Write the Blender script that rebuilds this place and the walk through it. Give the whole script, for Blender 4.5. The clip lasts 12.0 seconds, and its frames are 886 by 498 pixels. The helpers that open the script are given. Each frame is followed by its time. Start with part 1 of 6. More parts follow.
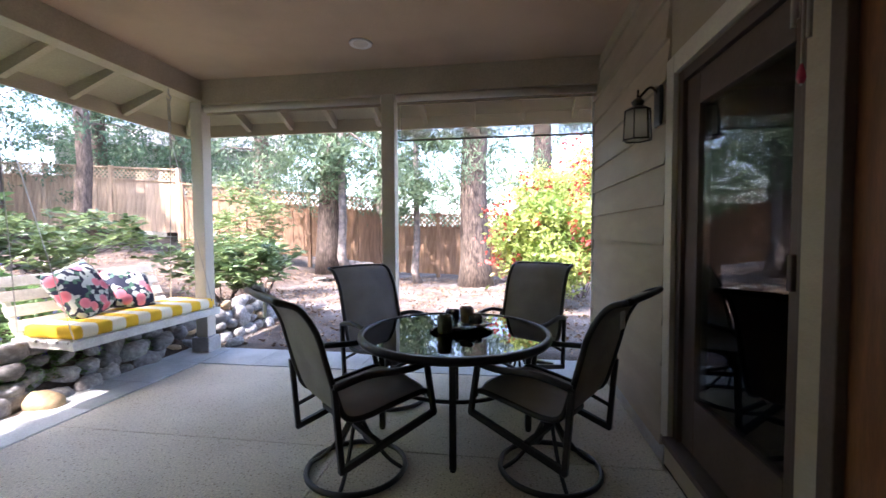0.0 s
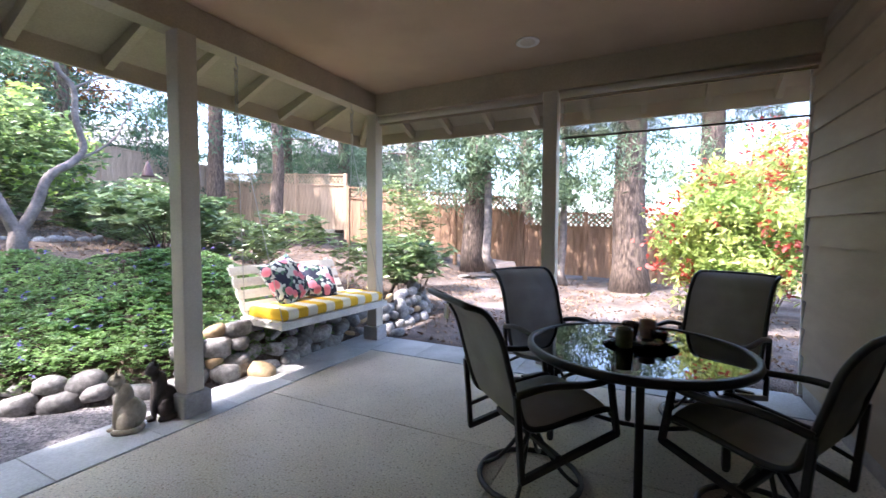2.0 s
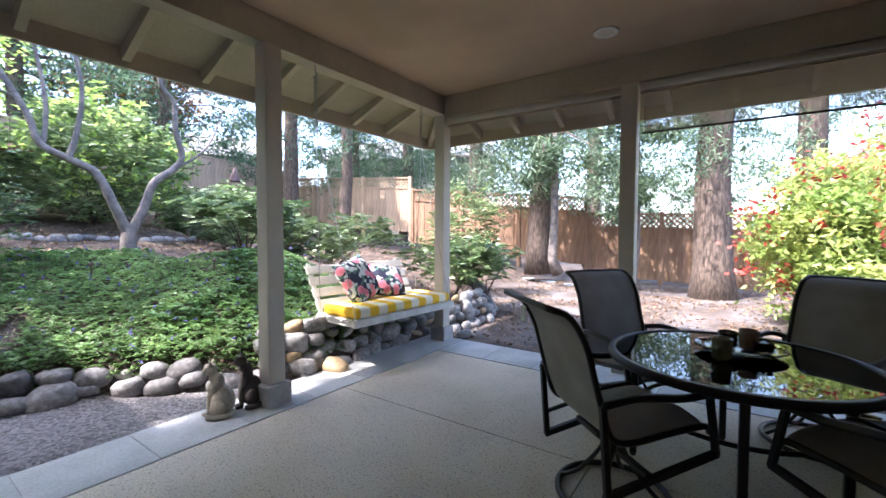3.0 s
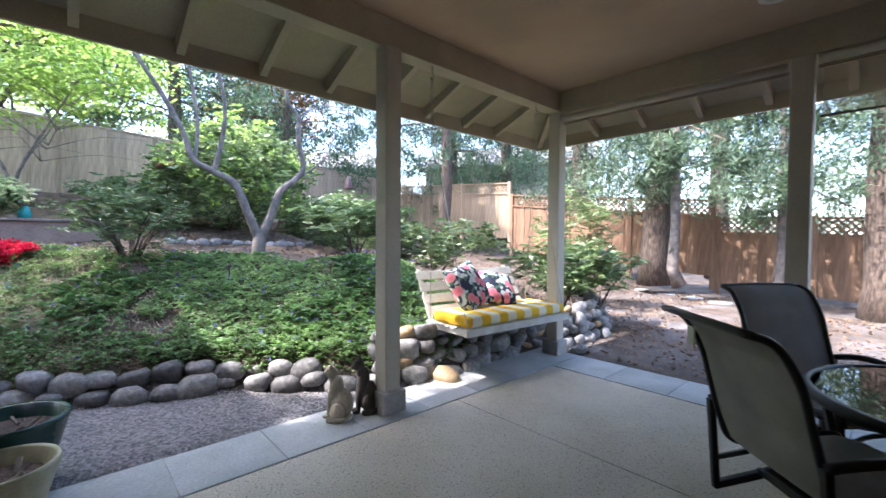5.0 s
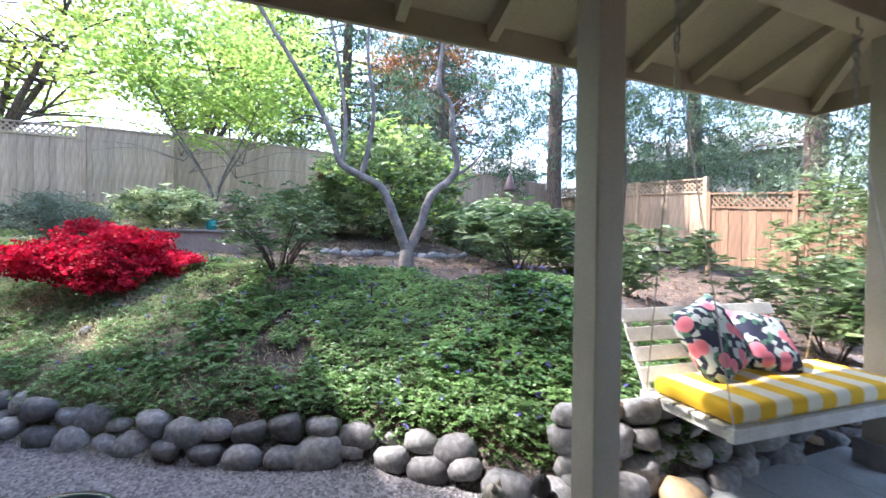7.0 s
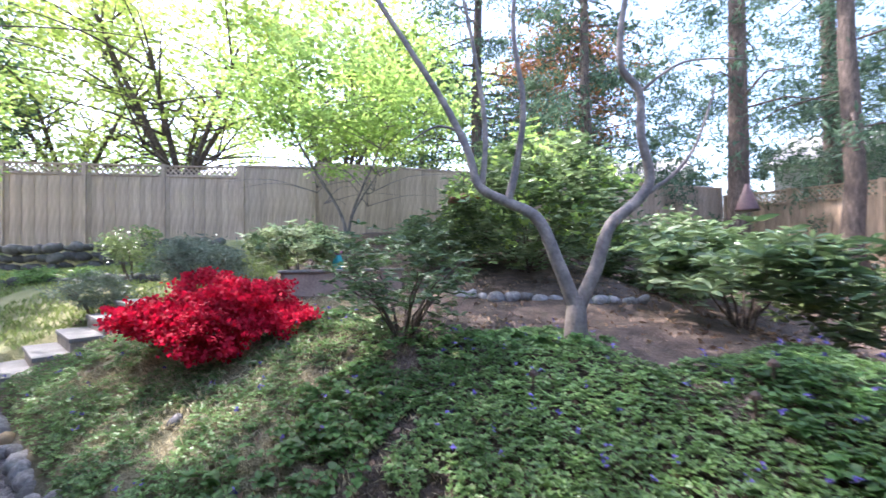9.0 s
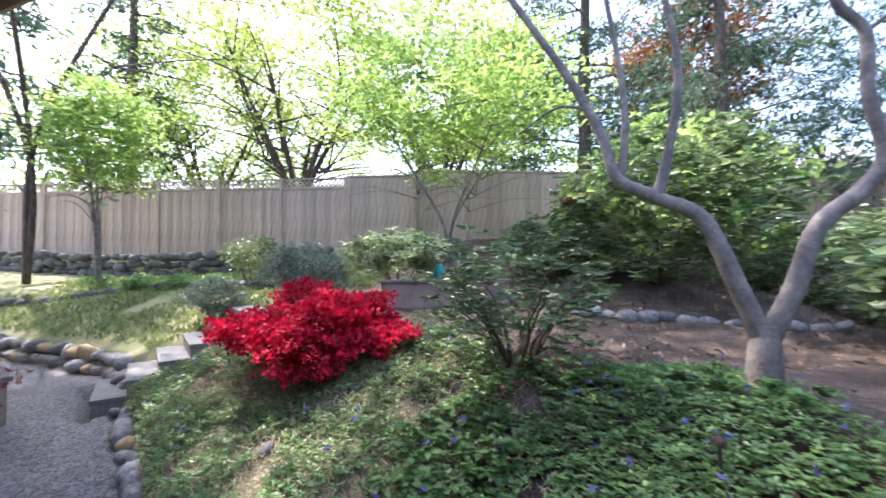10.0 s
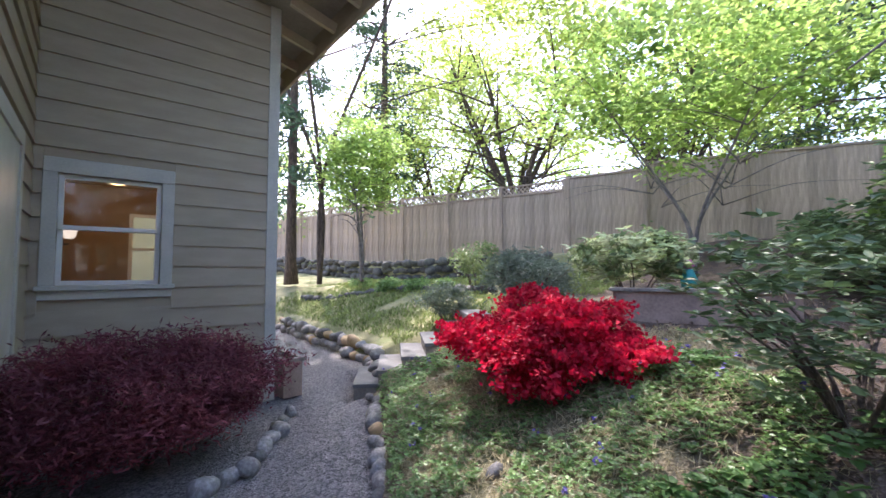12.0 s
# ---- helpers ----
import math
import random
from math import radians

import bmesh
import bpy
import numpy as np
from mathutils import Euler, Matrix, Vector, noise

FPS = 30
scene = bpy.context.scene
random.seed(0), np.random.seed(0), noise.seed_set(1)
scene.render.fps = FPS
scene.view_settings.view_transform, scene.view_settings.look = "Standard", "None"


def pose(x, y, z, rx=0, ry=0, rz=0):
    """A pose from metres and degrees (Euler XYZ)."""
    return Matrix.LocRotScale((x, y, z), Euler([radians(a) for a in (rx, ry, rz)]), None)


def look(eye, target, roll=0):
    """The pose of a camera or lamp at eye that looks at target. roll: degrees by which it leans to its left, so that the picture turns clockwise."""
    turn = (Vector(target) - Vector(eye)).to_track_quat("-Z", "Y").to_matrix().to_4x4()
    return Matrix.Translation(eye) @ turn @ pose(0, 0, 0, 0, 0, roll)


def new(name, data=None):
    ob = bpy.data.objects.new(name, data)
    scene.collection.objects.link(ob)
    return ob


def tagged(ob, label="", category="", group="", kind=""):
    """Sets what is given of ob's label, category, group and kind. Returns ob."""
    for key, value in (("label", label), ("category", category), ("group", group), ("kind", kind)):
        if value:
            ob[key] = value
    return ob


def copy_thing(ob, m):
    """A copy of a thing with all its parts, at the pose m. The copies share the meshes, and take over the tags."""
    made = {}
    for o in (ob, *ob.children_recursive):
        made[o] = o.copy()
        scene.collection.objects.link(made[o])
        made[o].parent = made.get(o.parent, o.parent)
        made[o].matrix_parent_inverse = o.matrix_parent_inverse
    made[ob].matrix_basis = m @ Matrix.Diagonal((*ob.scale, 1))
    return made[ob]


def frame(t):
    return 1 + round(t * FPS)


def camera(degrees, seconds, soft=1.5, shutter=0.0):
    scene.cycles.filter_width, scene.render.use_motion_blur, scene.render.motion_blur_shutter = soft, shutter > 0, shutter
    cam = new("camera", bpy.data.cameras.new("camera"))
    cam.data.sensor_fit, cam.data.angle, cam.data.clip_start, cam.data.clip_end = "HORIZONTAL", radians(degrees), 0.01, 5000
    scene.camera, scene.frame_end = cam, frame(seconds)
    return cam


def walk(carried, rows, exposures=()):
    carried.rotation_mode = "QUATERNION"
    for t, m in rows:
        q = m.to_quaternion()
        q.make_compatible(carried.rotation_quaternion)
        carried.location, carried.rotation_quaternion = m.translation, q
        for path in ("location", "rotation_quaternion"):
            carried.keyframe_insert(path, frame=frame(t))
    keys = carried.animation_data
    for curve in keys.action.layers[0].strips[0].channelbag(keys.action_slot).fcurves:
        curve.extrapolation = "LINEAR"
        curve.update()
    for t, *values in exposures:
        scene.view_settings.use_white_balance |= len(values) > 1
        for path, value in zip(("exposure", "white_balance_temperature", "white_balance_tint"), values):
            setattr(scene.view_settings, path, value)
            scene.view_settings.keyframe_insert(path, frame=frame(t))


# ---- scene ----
cam = camera(93.3, 12.0, 1.5, 0.35)
PATH = [
    (0, (0.742, 0.73, 1.201), (0.539, 2.718, 1.117), -0.3),
    (0.5, (0.712, 0.721, 1.213), (0.364, 2.688, 1.123), -0.2),
    (1, (0.662, 0.724, 1.217), (0.13, 2.65, 1.128), -0.1),
    (1.5, (0.579, 0.731, 1.215), (-0.116, 2.604, 1.129), 0.0),
    (2, (0.526, 0.728, 1.231), (-0.293, 2.55, 1.139), 0.2),
    (2.5, (0.486, 0.738, 1.232), (-0.467, 2.494, 1.14), 0.2),
    (3, (0.441, 0.727, 1.218), (-0.632, 2.412, 1.135), 0.2),
    (5, (0.171, 0.777, 1.203), (-1.247, 2.186, 1.15), 0.4),
    (5.5, (-0.037, 0.946, 1.243), (-1.579, 2.218, 1.185), 0.5),
    (6, (-0.306, 1.092, 1.247), (-1.997, 2.158, 1.199), 0.6),
    (6.5, (-0.622, 1.242, 1.264), (-2.399, 2.158, 1.223), 0.5),
    (6.7, (-0.745, 1.299, 1.264), (-2.542, 2.177, 1.229), 0.6),
    (8.3, (-1.872, 1.484, 1.471), (-3.802, 2.009, 1.467), -0.5),
    (8.5, (-1.997, 1.52, 1.507), (-3.943, 1.982, 1.515), -0.5),
    (9, (-2.314, 1.529, 1.582), (-4.3, 1.762, 1.617), -0.6),
    (9.5, (-2.62, 1.479, 1.612), (-4.619, 1.484, 1.672), -0.5),
    (10, (-2.889, 1.432, 1.613), (-4.874, 1.2, 1.685), -0.4),
    (10.5, (-3.104, 1.352, 1.607), (-5.028, 0.814, 1.694), -0.4),
    (11, (-3.192, 1.247, 1.6), (-5.011, 0.423, 1.697), -0.2),
    (11.5, (-3.215, 1.221, 1.593), (-4.92, 0.181, 1.699), -0.1),
    (12, (-3.214, 1.222, 1.597), (-4.836, 0.057, 1.705), -0.1),
]
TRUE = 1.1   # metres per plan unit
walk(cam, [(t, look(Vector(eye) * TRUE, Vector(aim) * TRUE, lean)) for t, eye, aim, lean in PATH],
     [(0.0, 3.8, 6150, 25), (3.2, 3.3, 6050, 20), (6.7, 3.14, 6000, 17), (8.3, 3.0, 6050, 21), (12.0, 2.62, 6300, 24)])

# ---- light ----
world = bpy.data.worlds.new("sky")
scene.world = world
world.use_nodes = True
wn = world.node_tree.nodes
sky = wn.new("ShaderNodeTexSky")
sky.sky_type, sky.sun_disc = "NISHITA", False
SUN_EL, SUN_AZ = 55.0, 213.0
sky.sun_elevation, sky.sun_rotation = radians(SUN_EL), radians(SUN_AZ)
sky.air_density, sky.dust_density, sky.ozone_density = 1.0, 2.0, 1.0
wn["Background"].inputs[1].default_value = 0.15
world.node_tree.links.new(sky.outputs[0], wn["Background"].inputs[0])
sun = new("sun", bpy.data.lights.new("sun", "SUN"))
sun.data.energy, sun.data.angle, sun.data.color = 2.1, radians(0.6), (1.0, 0.95, 0.87)
SUN_DIR = Vector((math.sin(radians(SUN_AZ)) * math.cos(radians(SUN_EL)), math.cos(radians(SUN_AZ)) * math.cos(radians(SUN_EL)), math.sin(radians(SUN_EL))))
sun.matrix_world = look(SUN_DIR * 30, (0, 0, 0))


# ---- materials ----
def mat(name, color, rough=0.7, vary=0.25, scale=6.0, bump=0.2, metal=0.0, fine=60.0, second=None, island=0.0, stretch=(1, 1, 1), coord="Object", spec=0.5, mask=(0.4, 0.65)):
    m = bpy.data.materials.new(name)
    m.use_nodes = True
    nt = m.node_tree
    nd, ln = nt.nodes, nt.links
    p = nd["Principled BSDF"]
    p.inputs["Roughness"].default_value, p.inputs["Metallic"].default_value = rough, metal
    p.inputs["Specular IOR Level"].default_value = spec
    tc, mp = nd.new("ShaderNodeTexCoord"), nd.new("ShaderNodeMapping")
    mp.inputs["Scale"].default_value = stretch
    ln.new(tc.outputs[coord], mp.inputs[0])
    n1, n2 = nd.new("ShaderNodeTexNoise"), nd.new("ShaderNodeTexNoise")
    n1.inputs["Scale"].default_value, n2.inputs["Scale"].default_value = scale, fine
    n1.inputs["Detail"].default_value, n2.inputs["Detail"].default_value = 4, 3
    ln.new(mp.outputs[0], n1.inputs[0]), ln.new(mp.outputs[0], n2.inputs[0])
    ramp = nd.new("ShaderNodeValToRGB")
    ramp.color_ramp.elements[0].position, ramp.color_ramp.elements[1].position = mask
    other = second or tuple(c * (1 - vary) for c in color)
    ramp.color_ramp.elements[0].color, ramp.color_ramp.elements[1].color = (*other, 1), (*color, 1)
    ln.new(n1.outputs[0], ramp.inputs[0])
    mixn = nd.new("ShaderNodeMix")
    mixn.data_type, mixn.blend_type = "RGBA", "MULTIPLY"
    mixn.inputs[0].default_value = min(1.0, vary * 2)
    r2 = nd.new("ShaderNodeValToRGB")
    r2.color_ramp.elements[0].position, r2.color_ramp.elements[1].position = 0.3, 0.7
    r2.color_ramp.elements[0].color, r2.color_ramp.elements[1].color = (0.6, 0.6, 0.6, 1), (1.15, 1.15, 1.15, 1)
    ln.new(n2.outputs[0], r2.inputs[0]), ln.new(ramp.outputs[0], mixn.inputs[6]), ln.new(r2.outputs[0], mixn.inputs[7])
    out = mixn.outputs[2]
    if island:
        hsv, geo, inf, add, mr = nd.new("ShaderNodeHueSaturation"), nd.new("ShaderNodeNewGeometry"), nd.new("ShaderNodeObjectInfo"), nd.new("ShaderNodeMath"), nd.new("ShaderNodeMapRange")
        ln.new(geo.outputs["Random Per Island"], add.inputs[0]), ln.new(inf.outputs["Random"], add.inputs[1])
        fr = nd.new("ShaderNodeMath")
        fr.operation = "FRACT"
        ln.new(add.outputs[0], fr.inputs[0]), ln.new(fr.outputs[0], mr.inputs[0])
        mr.inputs[3].default_value, mr.inputs[4].default_value = 1 - island, 1 + island
        ln.new(mr.outputs[0], hsv.inputs["Value"]), ln.new(out, hsv.inputs["Color"])
        out = hsv.outputs[0]
    ln.new(out, p.inputs["Base Color"])
    if bump:
        b = nd.new("ShaderNodeBump")
        b.inputs["Strength"].default_value, b.inputs["Distance"].default_value = bump, 0.01
        ln.new(n2.outputs[0], b.inputs["Height"]), ln.new(b.outputs[0], p.inputs["Normal"])
    return m


def leaf_mat(name, color, second, through_amount=0.45, rough=0.5):
    m = mat(name, color, rough, 0.2, 1.6, 0.0, second=second, island=0.35, fine=20)
    nt = m.node_tree
    nd, ln = nt.nodes, nt.links
    p = nd["Principled BSDF"]
    tr, mx = nd.new("ShaderNodeBsdfTranslucent"), nd.new("ShaderNodeMixShader")
    mx.inputs[0].default_value = through_amount
    src = p.inputs["Base Color"].links[0].from_socket
    ln.new(src, tr.inputs[0])
    ln.new(p.outputs[0], mx.inputs[1]), ln.new(tr.outputs[0], mx.inputs[2])
    ln.new(mx.outputs[0], nd["Material Output"].inputs[0])
    return m


def glass_mat(name, tint=(1, 1, 1), rough=0.0, clear=0.85):
    m = bpy.data.materials.new(name)
    m.use_nodes = True
    nd, ln = m.node_tree.nodes, m.node_tree.links
    nd.remove(nd["Principled BSDF"])
    t, g, fr, mx = nd.new("ShaderNodeBsdfTransparent"), nd.new("ShaderNodeBsdfGlossy"), nd.new("ShaderNodeFresnel"), nd.new("ShaderNodeMixShader")
    t.inputs[0].default_value = (*(c * clear for c in tint), 1)
    g.inputs["Roughness"].default_value = rough
    fr.inputs[0].default_value = 1.5
    ln.new(fr.outputs[0], mx.inputs[0]), ln.new(t.outputs[0], mx.inputs[1]), ln.new(g.outputs[0], mx.inputs[2])
    ln.new(mx.outputs[0], nd["Material Output"].inputs[0])
    return m


def glow(name, color, strength):
    m = bpy.data.materials.new(name)
    m.use_nodes = True
    p = m.node_tree.nodes["Principled BSDF"]
    p.inputs["Base Color"].default_value = (*color, 1)
    p.inputs["Emission Color"].default_value, p.inputs["Emission Strength"].default_value = (*color, 1), strength
    return m


CREAM = mat("cream_paint", (0.60, 0.55, 0.46), 0.55, 0.12, 3, 0.08, fine=90)
TRIM = mat("beam_paint", (0.50, 0.43, 0.32), 0.6, 0.15, 2.5, 0.1, fine=80)
SOFFIT = mat("soffit_paint", (0.46, 0.40, 0.29), 0.7, 0.15, 2, 0.1, fine=70)
CEIL = mat("ceiling_stucco", (0.56, 0.41, 0.28), 0.8, 0.18, 1.2, 0.25, fine=120)
SIDING = mat("siding_paint", (0.39, 0.32, 0.23), 0.65, 0.12, 2.5, 0.12, fine=80, stretch=(1, 1, 4))
CONC = mat("concrete", (0.66, 0.585, 0.47), 0.85, 0.42, 1.3, 0.6, fine=110, second=(0.51, 0.44, 0.34), mask=(0.3, 0.6))
nd, ln = CONC.node_tree.nodes, CONC.node_tree.links
vo_, rp_, mx_, tc_ = nd.new("ShaderNodeTexVoronoi"), nd.new("ShaderNodeValToRGB"), nd.new("ShaderNodeMix"), nd.new("ShaderNodeTexCoord")
vo_.inputs["Scale"].default_value = 42
rp_.color_ramp.elements[0].position, rp_.color_ramp.elements[1].position = 0.10, 0.30
rp_.color_ramp.elements[0].color, rp_.color_ramp.elements[1].color = (0.52, 0.48, 0.44, 1), (1, 1, 1, 1)
mx_.data_type, mx_.blend_type = "RGBA", "MULTIPLY"
mx_.inputs[0].default_value = 0.9
base_ = nd["Principled BSDF"].inputs["Base Color"].links[0].from_socket
ln.new(tc_.outputs["Object"], vo_.inputs[0]), ln.new(vo_.outputs["Distance"], rp_.inputs[0])
ln.new(base_, mx_.inputs[6]), ln.new(rp_.outputs[0], mx_.inputs[7]), ln.new(mx_.outputs[2], nd["Principled BSDF"].inputs["Base Color"])
PAVER = mat("paver_stone", (0.50, 0.51, 0.50), 0.85, 0.2, 3, 0.4, fine=70, island=0.12)
SOIL = mat("mulch", (0.15, 0.105, 0.078), 0.95, 0.6, 5, 1.0, fine=38, second=(0.07, 0.05, 0.037))
ROCK = mat("river_rock", (0.31, 0.30, 0.29), 0.8, 0.3, 7, 0.35, fine=50, island=0.45, second=(0.19, 0.18, 0.175))
ROCK_TAN = mat("tan_rock", (0.44, 0.31, 0.17), 0.75, 0.25, 6, 0.25, fine=50, island=0.2)
BASALT = mat("dark_rock", (0.13, 0.125, 0.12), 0.85, 0.35, 6, 0.5, fine=40, island=0.35)
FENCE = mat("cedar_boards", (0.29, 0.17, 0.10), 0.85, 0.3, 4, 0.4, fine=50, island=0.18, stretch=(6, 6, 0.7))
# paler copy of the cedar boards, with sunlight put into the colour
FENCE_SUN_TINT = mat("cedar_boards_sun_tint", (0.45, 0.32, 0.21), 0.85, 0.3, 4, 0.4, fine=50, island=0.18, stretch=(6, 6, 0.7))
HOUSE_ROOF = mat("pale_shingle", (0.33, 0.32, 0.31), 0.95, 0.2, 5, 0.4, fine=30)
FENCE_GREY = mat("weathered_boards", (0.50, 0.375, 0.28), 0.88, 0.3, 4, 0.4, fine=50, island=0.18, stretch=(6, 6, 0.7))
BARK = mat("fir_bark", (0.17, 0.125, 0.095), 0.95, 0.5, 10, 1.0, fine=35, second=(0.07, 0.05, 0.04), stretch=(3, 3, 0.6))
SMOOTH_BARK = mat("smooth_bark", (0.275, 0.23, 0.195), 0.85, 0.3, 8, 0.5, fine=45, second=(0.14, 0.12, 0.11))
IRON = mat("bronze_metal", (0.022, 0.020, 0.019), 0.38, 0.15, 8, 0.05, metal=0.3, fine=80)
SLING = mat("sling_fabric", (0.33, 0.31, 0.29), 0.85, 0.2, 5, 0.4, fine=300)
DARKFRAME = mat("dark_door_frame", (0.085, 0.052, 0.037), 0.6, 0.2, 6, 0.05, fine=70)
WOOD = mat("stained_wood", (0.22, 0.085, 0.03), 0.5, 0.3, 5, 0.1, fine=40, stretch=(8, 8, 0.6))
WHITE = mat("white_paint", (0.72, 0.71, 0.67), 0.5, 0.1, 5, 0.08, fine=80)
WHITE_OLD = mat("worn_white_paint", (0.68, 0.66, 0.60), 0.6, 0.2, 6, 0.15, fine=60)
GLASS = glass_mat("window_glass")
SMOKED = glass_mat("smoked_glass", (0.25, 0.26, 0.26), 0.02, 0.8)
SCREEN = mat("shade_mesh", (0.40, 0.35, 0.27), 0.9, 0.1, 3, 0.0)
nd, ln = SCREEN.node_tree.nodes, SCREEN.node_tree.links
tr_, tl_, m1_, m2_ = nd.new("ShaderNodeBsdfTransparent"), nd.new("ShaderNodeBsdfTranslucent"), nd.new("ShaderNodeMixShader"), nd.new("ShaderNodeMixShader")
tl_.inputs[0].default_value = (0.40, 0.35, 0.27, 1)
m1_.inputs[0].default_value, m2_.inputs[0].default_value = 0.5, 0.62
ln.new(nd["Principled BSDF"].outputs[0], m1_.inputs[1]), ln.new(tl_.outputs[0], m1_.inputs[2])
ln.new(m1_.outputs[0], m2_.inputs[1]), ln.new(tr_.outputs[0], m2_.inputs[2]), ln.new(m2_.outputs[0], nd["Material Output"].inputs[0])
FROSTED = mat("ribbed_glass", (0.66, 0.64, 0.56), 0.35, 0.15, 8, 0.15, stretch=(4, 4, 0.5))
nd, ln = FROSTED.node_tree.nodes, FROSTED.node_tree.links
tr_, tl_, m1_, m2_ = nd.new("ShaderNodeBsdfTransparent"), nd.new("ShaderNodeBsdfTranslucent"), nd.new("ShaderNodeMixShader"), nd.new("ShaderNodeMixShader")
tl_.inputs[0].default_value = (0.75, 0.73, 0.66, 1)
m1_.inputs[0].default_value, m2_.inputs[0].default_value = 0.5, 0.45
ln.new(nd["Principled BSDF"].outputs[0], m1_.inputs[1]), ln.new(tl_.outputs[0], m1_.inputs[2])
ln.new(m1_.outputs[0], m2_.inputs[1]), ln.new(tr_.outputs[0], m2_.inputs[2]), ln.new(m2_.outputs[0], nd["Material Output"].inputs[0])
GREEN_POT = mat("green_glaze", (0.015, 0.06, 0.055), 0.25, 0.2, 8, 0.05, fine=30)
CREAM_POT = mat("cream_glaze", (0.50, 0.48, 0.32), 0.4, 0.2, 8, 0.05, fine=30)
STATUE = mat("stone_statue", (0.46, 0.41, 0.33), 0.85, 0.25, 12, 0.4, fine=60)
STATUE_DARK = mat("dark_statue", (0.10, 0.085, 0.08), 0.6, 0.3, 12, 0.3, fine=60)
CHROME = mat("chain_metal", (0.45, 0.44, 0.42), 0.35, 0.15, 8, 0.05, metal=0.9)
ROOF = mat("roof_shingle", (0.10, 0.095, 0.09), 0.95, 0.3, 5, 0.5, fine=30)
DECKWOOD = mat("step_timber", (0.30, 0.26, 0.22), 0.85, 0.3, 5, 0.4, fine=40)
STEPTOP = mat("step_paver", (0.21, 0.205, 0.20), 0.85, 0.25, 5, 0.3, fine=50)
PINKWALL = mat("planter_wood", (0.40, 0.28, 0.22), 0.8, 0.25, 4, 0.3, fine=40)
L_RHODO = leaf_mat("rhododendron_leaf", (0.22, 0.30, 0.14), (0.12, 0.19, 0.075), 0.35, 0.38)
L_COVER = leaf_mat("ground_cover_leaf", (0.235, 0.38, 0.13), (0.13, 0.235, 0.07), 0.4, 0.4)
L_LAWN = leaf_mat("lawn_blade", (0.30, 0.36, 0.13), (0.19, 0.25, 0.08), 0.35, 0.8)
L_PALE = leaf_mat("pale_shrub_leaf", (0.24, 0.31, 0.13), (0.14, 0.20, 0.075), 0.4, 0.3)
L_MAPLE = leaf_mat("spring_leaf", (0.44, 0.58, 0.17), (0.26, 0.40, 0.10), 0.6, 0.5)
L_LIME = leaf_mat("lime_leaf", (0.60, 0.67, 0.20), (0.36, 0.48, 0.11), 0.62, 0.5)
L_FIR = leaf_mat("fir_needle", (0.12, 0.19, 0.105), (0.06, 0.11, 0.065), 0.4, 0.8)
# lighter version of the fir needles: sunlight is painted into the leaf colour
L_FIRSUN = leaf_mat("fir_needle_sun_tint", (0.17, 0.24, 0.13), (0.08, 0.13, 0.075), 0.4)
L_RED = leaf_mat("red_blossom", (0.70, 0.012, 0.055), (0.42, 0.006, 0.03), 0.4, 0.8)
L_REDTIP = leaf_mat("red_new_leaf", (0.50, 0.07, 0.05), (0.34, 0.06, 0.04), 0.5)
L_MAROON = leaf_mat("maroon_leaf", (0.32, 0.085, 0.11), (0.17, 0.045, 0.065), 0.4, 0.7)
L_ORANGE = leaf_mat("rust_leaf", (0.42, 0.20, 0.07), (0.25, 0.12, 0.05), 0.5)
L_CREAM = leaf_mat("cream_blossom", (0.72, 0.74, 0.52), (0.5, 0.58, 0.3), 0.3)
L_BLUE = leaf_mat("blue_flower", (0.15, 0.12, 0.40), (0.10, 0.08, 0.28), 0.3)
L_DAPH = leaf_mat("daphne_leaf", (0.13, 0.20, 0.085), (0.07, 0.12, 0.05), 0.35, 0.45)
L_BROAD = leaf_mat("broad_leaf", (0.12, 0.25, 0.065), (0.07, 0.155, 0.04), 0.4, 0.5)
L_STRAW = leaf_mat("dry_grass_blade", (0.52, 0.46, 0.29), (0.34, 0.30, 0.18), 0.3, 0.8)
L_PHOT = leaf_mat("photinia_leaf", (0.52, 0.58, 0.18), (0.24, 0.35, 0.09), 0.5, 0.35)
L_DRY = leaf_mat("dry_leaf", (0.30, 0.20, 0.12), (0.18, 0.11, 0.07), 0.1)
L_GREY = leaf_mat("grey_green_leaf", (0.17, 0.22, 0.16), (0.10, 0.14, 0.10), 0.25)
GRAVELROCK = mat("gravel_stone", (0.25, 0.24, 0.235), 0.85, 0.3, 30, 0.3, fine=90, island=0.4)


# ---- mesh helpers ----
def part(name, bm, material, parent=None, label="", smooth=False):
    me = bpy.data.meshes.new(name)
    bm.to_mesh(me)
    bm.free()
    me.materials.append(material)
    if smooth:
        me.polygons.foreach_set("use_smooth", [True] * len(me.polygons))
    ob = new(name, me)
    if parent is not None:
        ob.parent = parent
    if label:
        ob["label"] = label
    return ob


def raw(name, verts, faces, material, parent=None, smooth=False):
    me = bpy.data.meshes.new(name)
    me.from_pydata([tuple(v) for v in verts], [], faces)
    me.materials.append(material)
    if smooth:
        me.polygons.foreach_set("use_smooth", [True] * len(me.polygons))
    ob = new(name, me)
    if parent is not None:
        ob.parent = parent
    return ob


def thing(name, m, label, category, group="", kind=""):
    ob = new(name)
    ob.matrix_world = m
    ob.empty_display_size = 0.1
    return tagged(ob, label, category, group, kind)


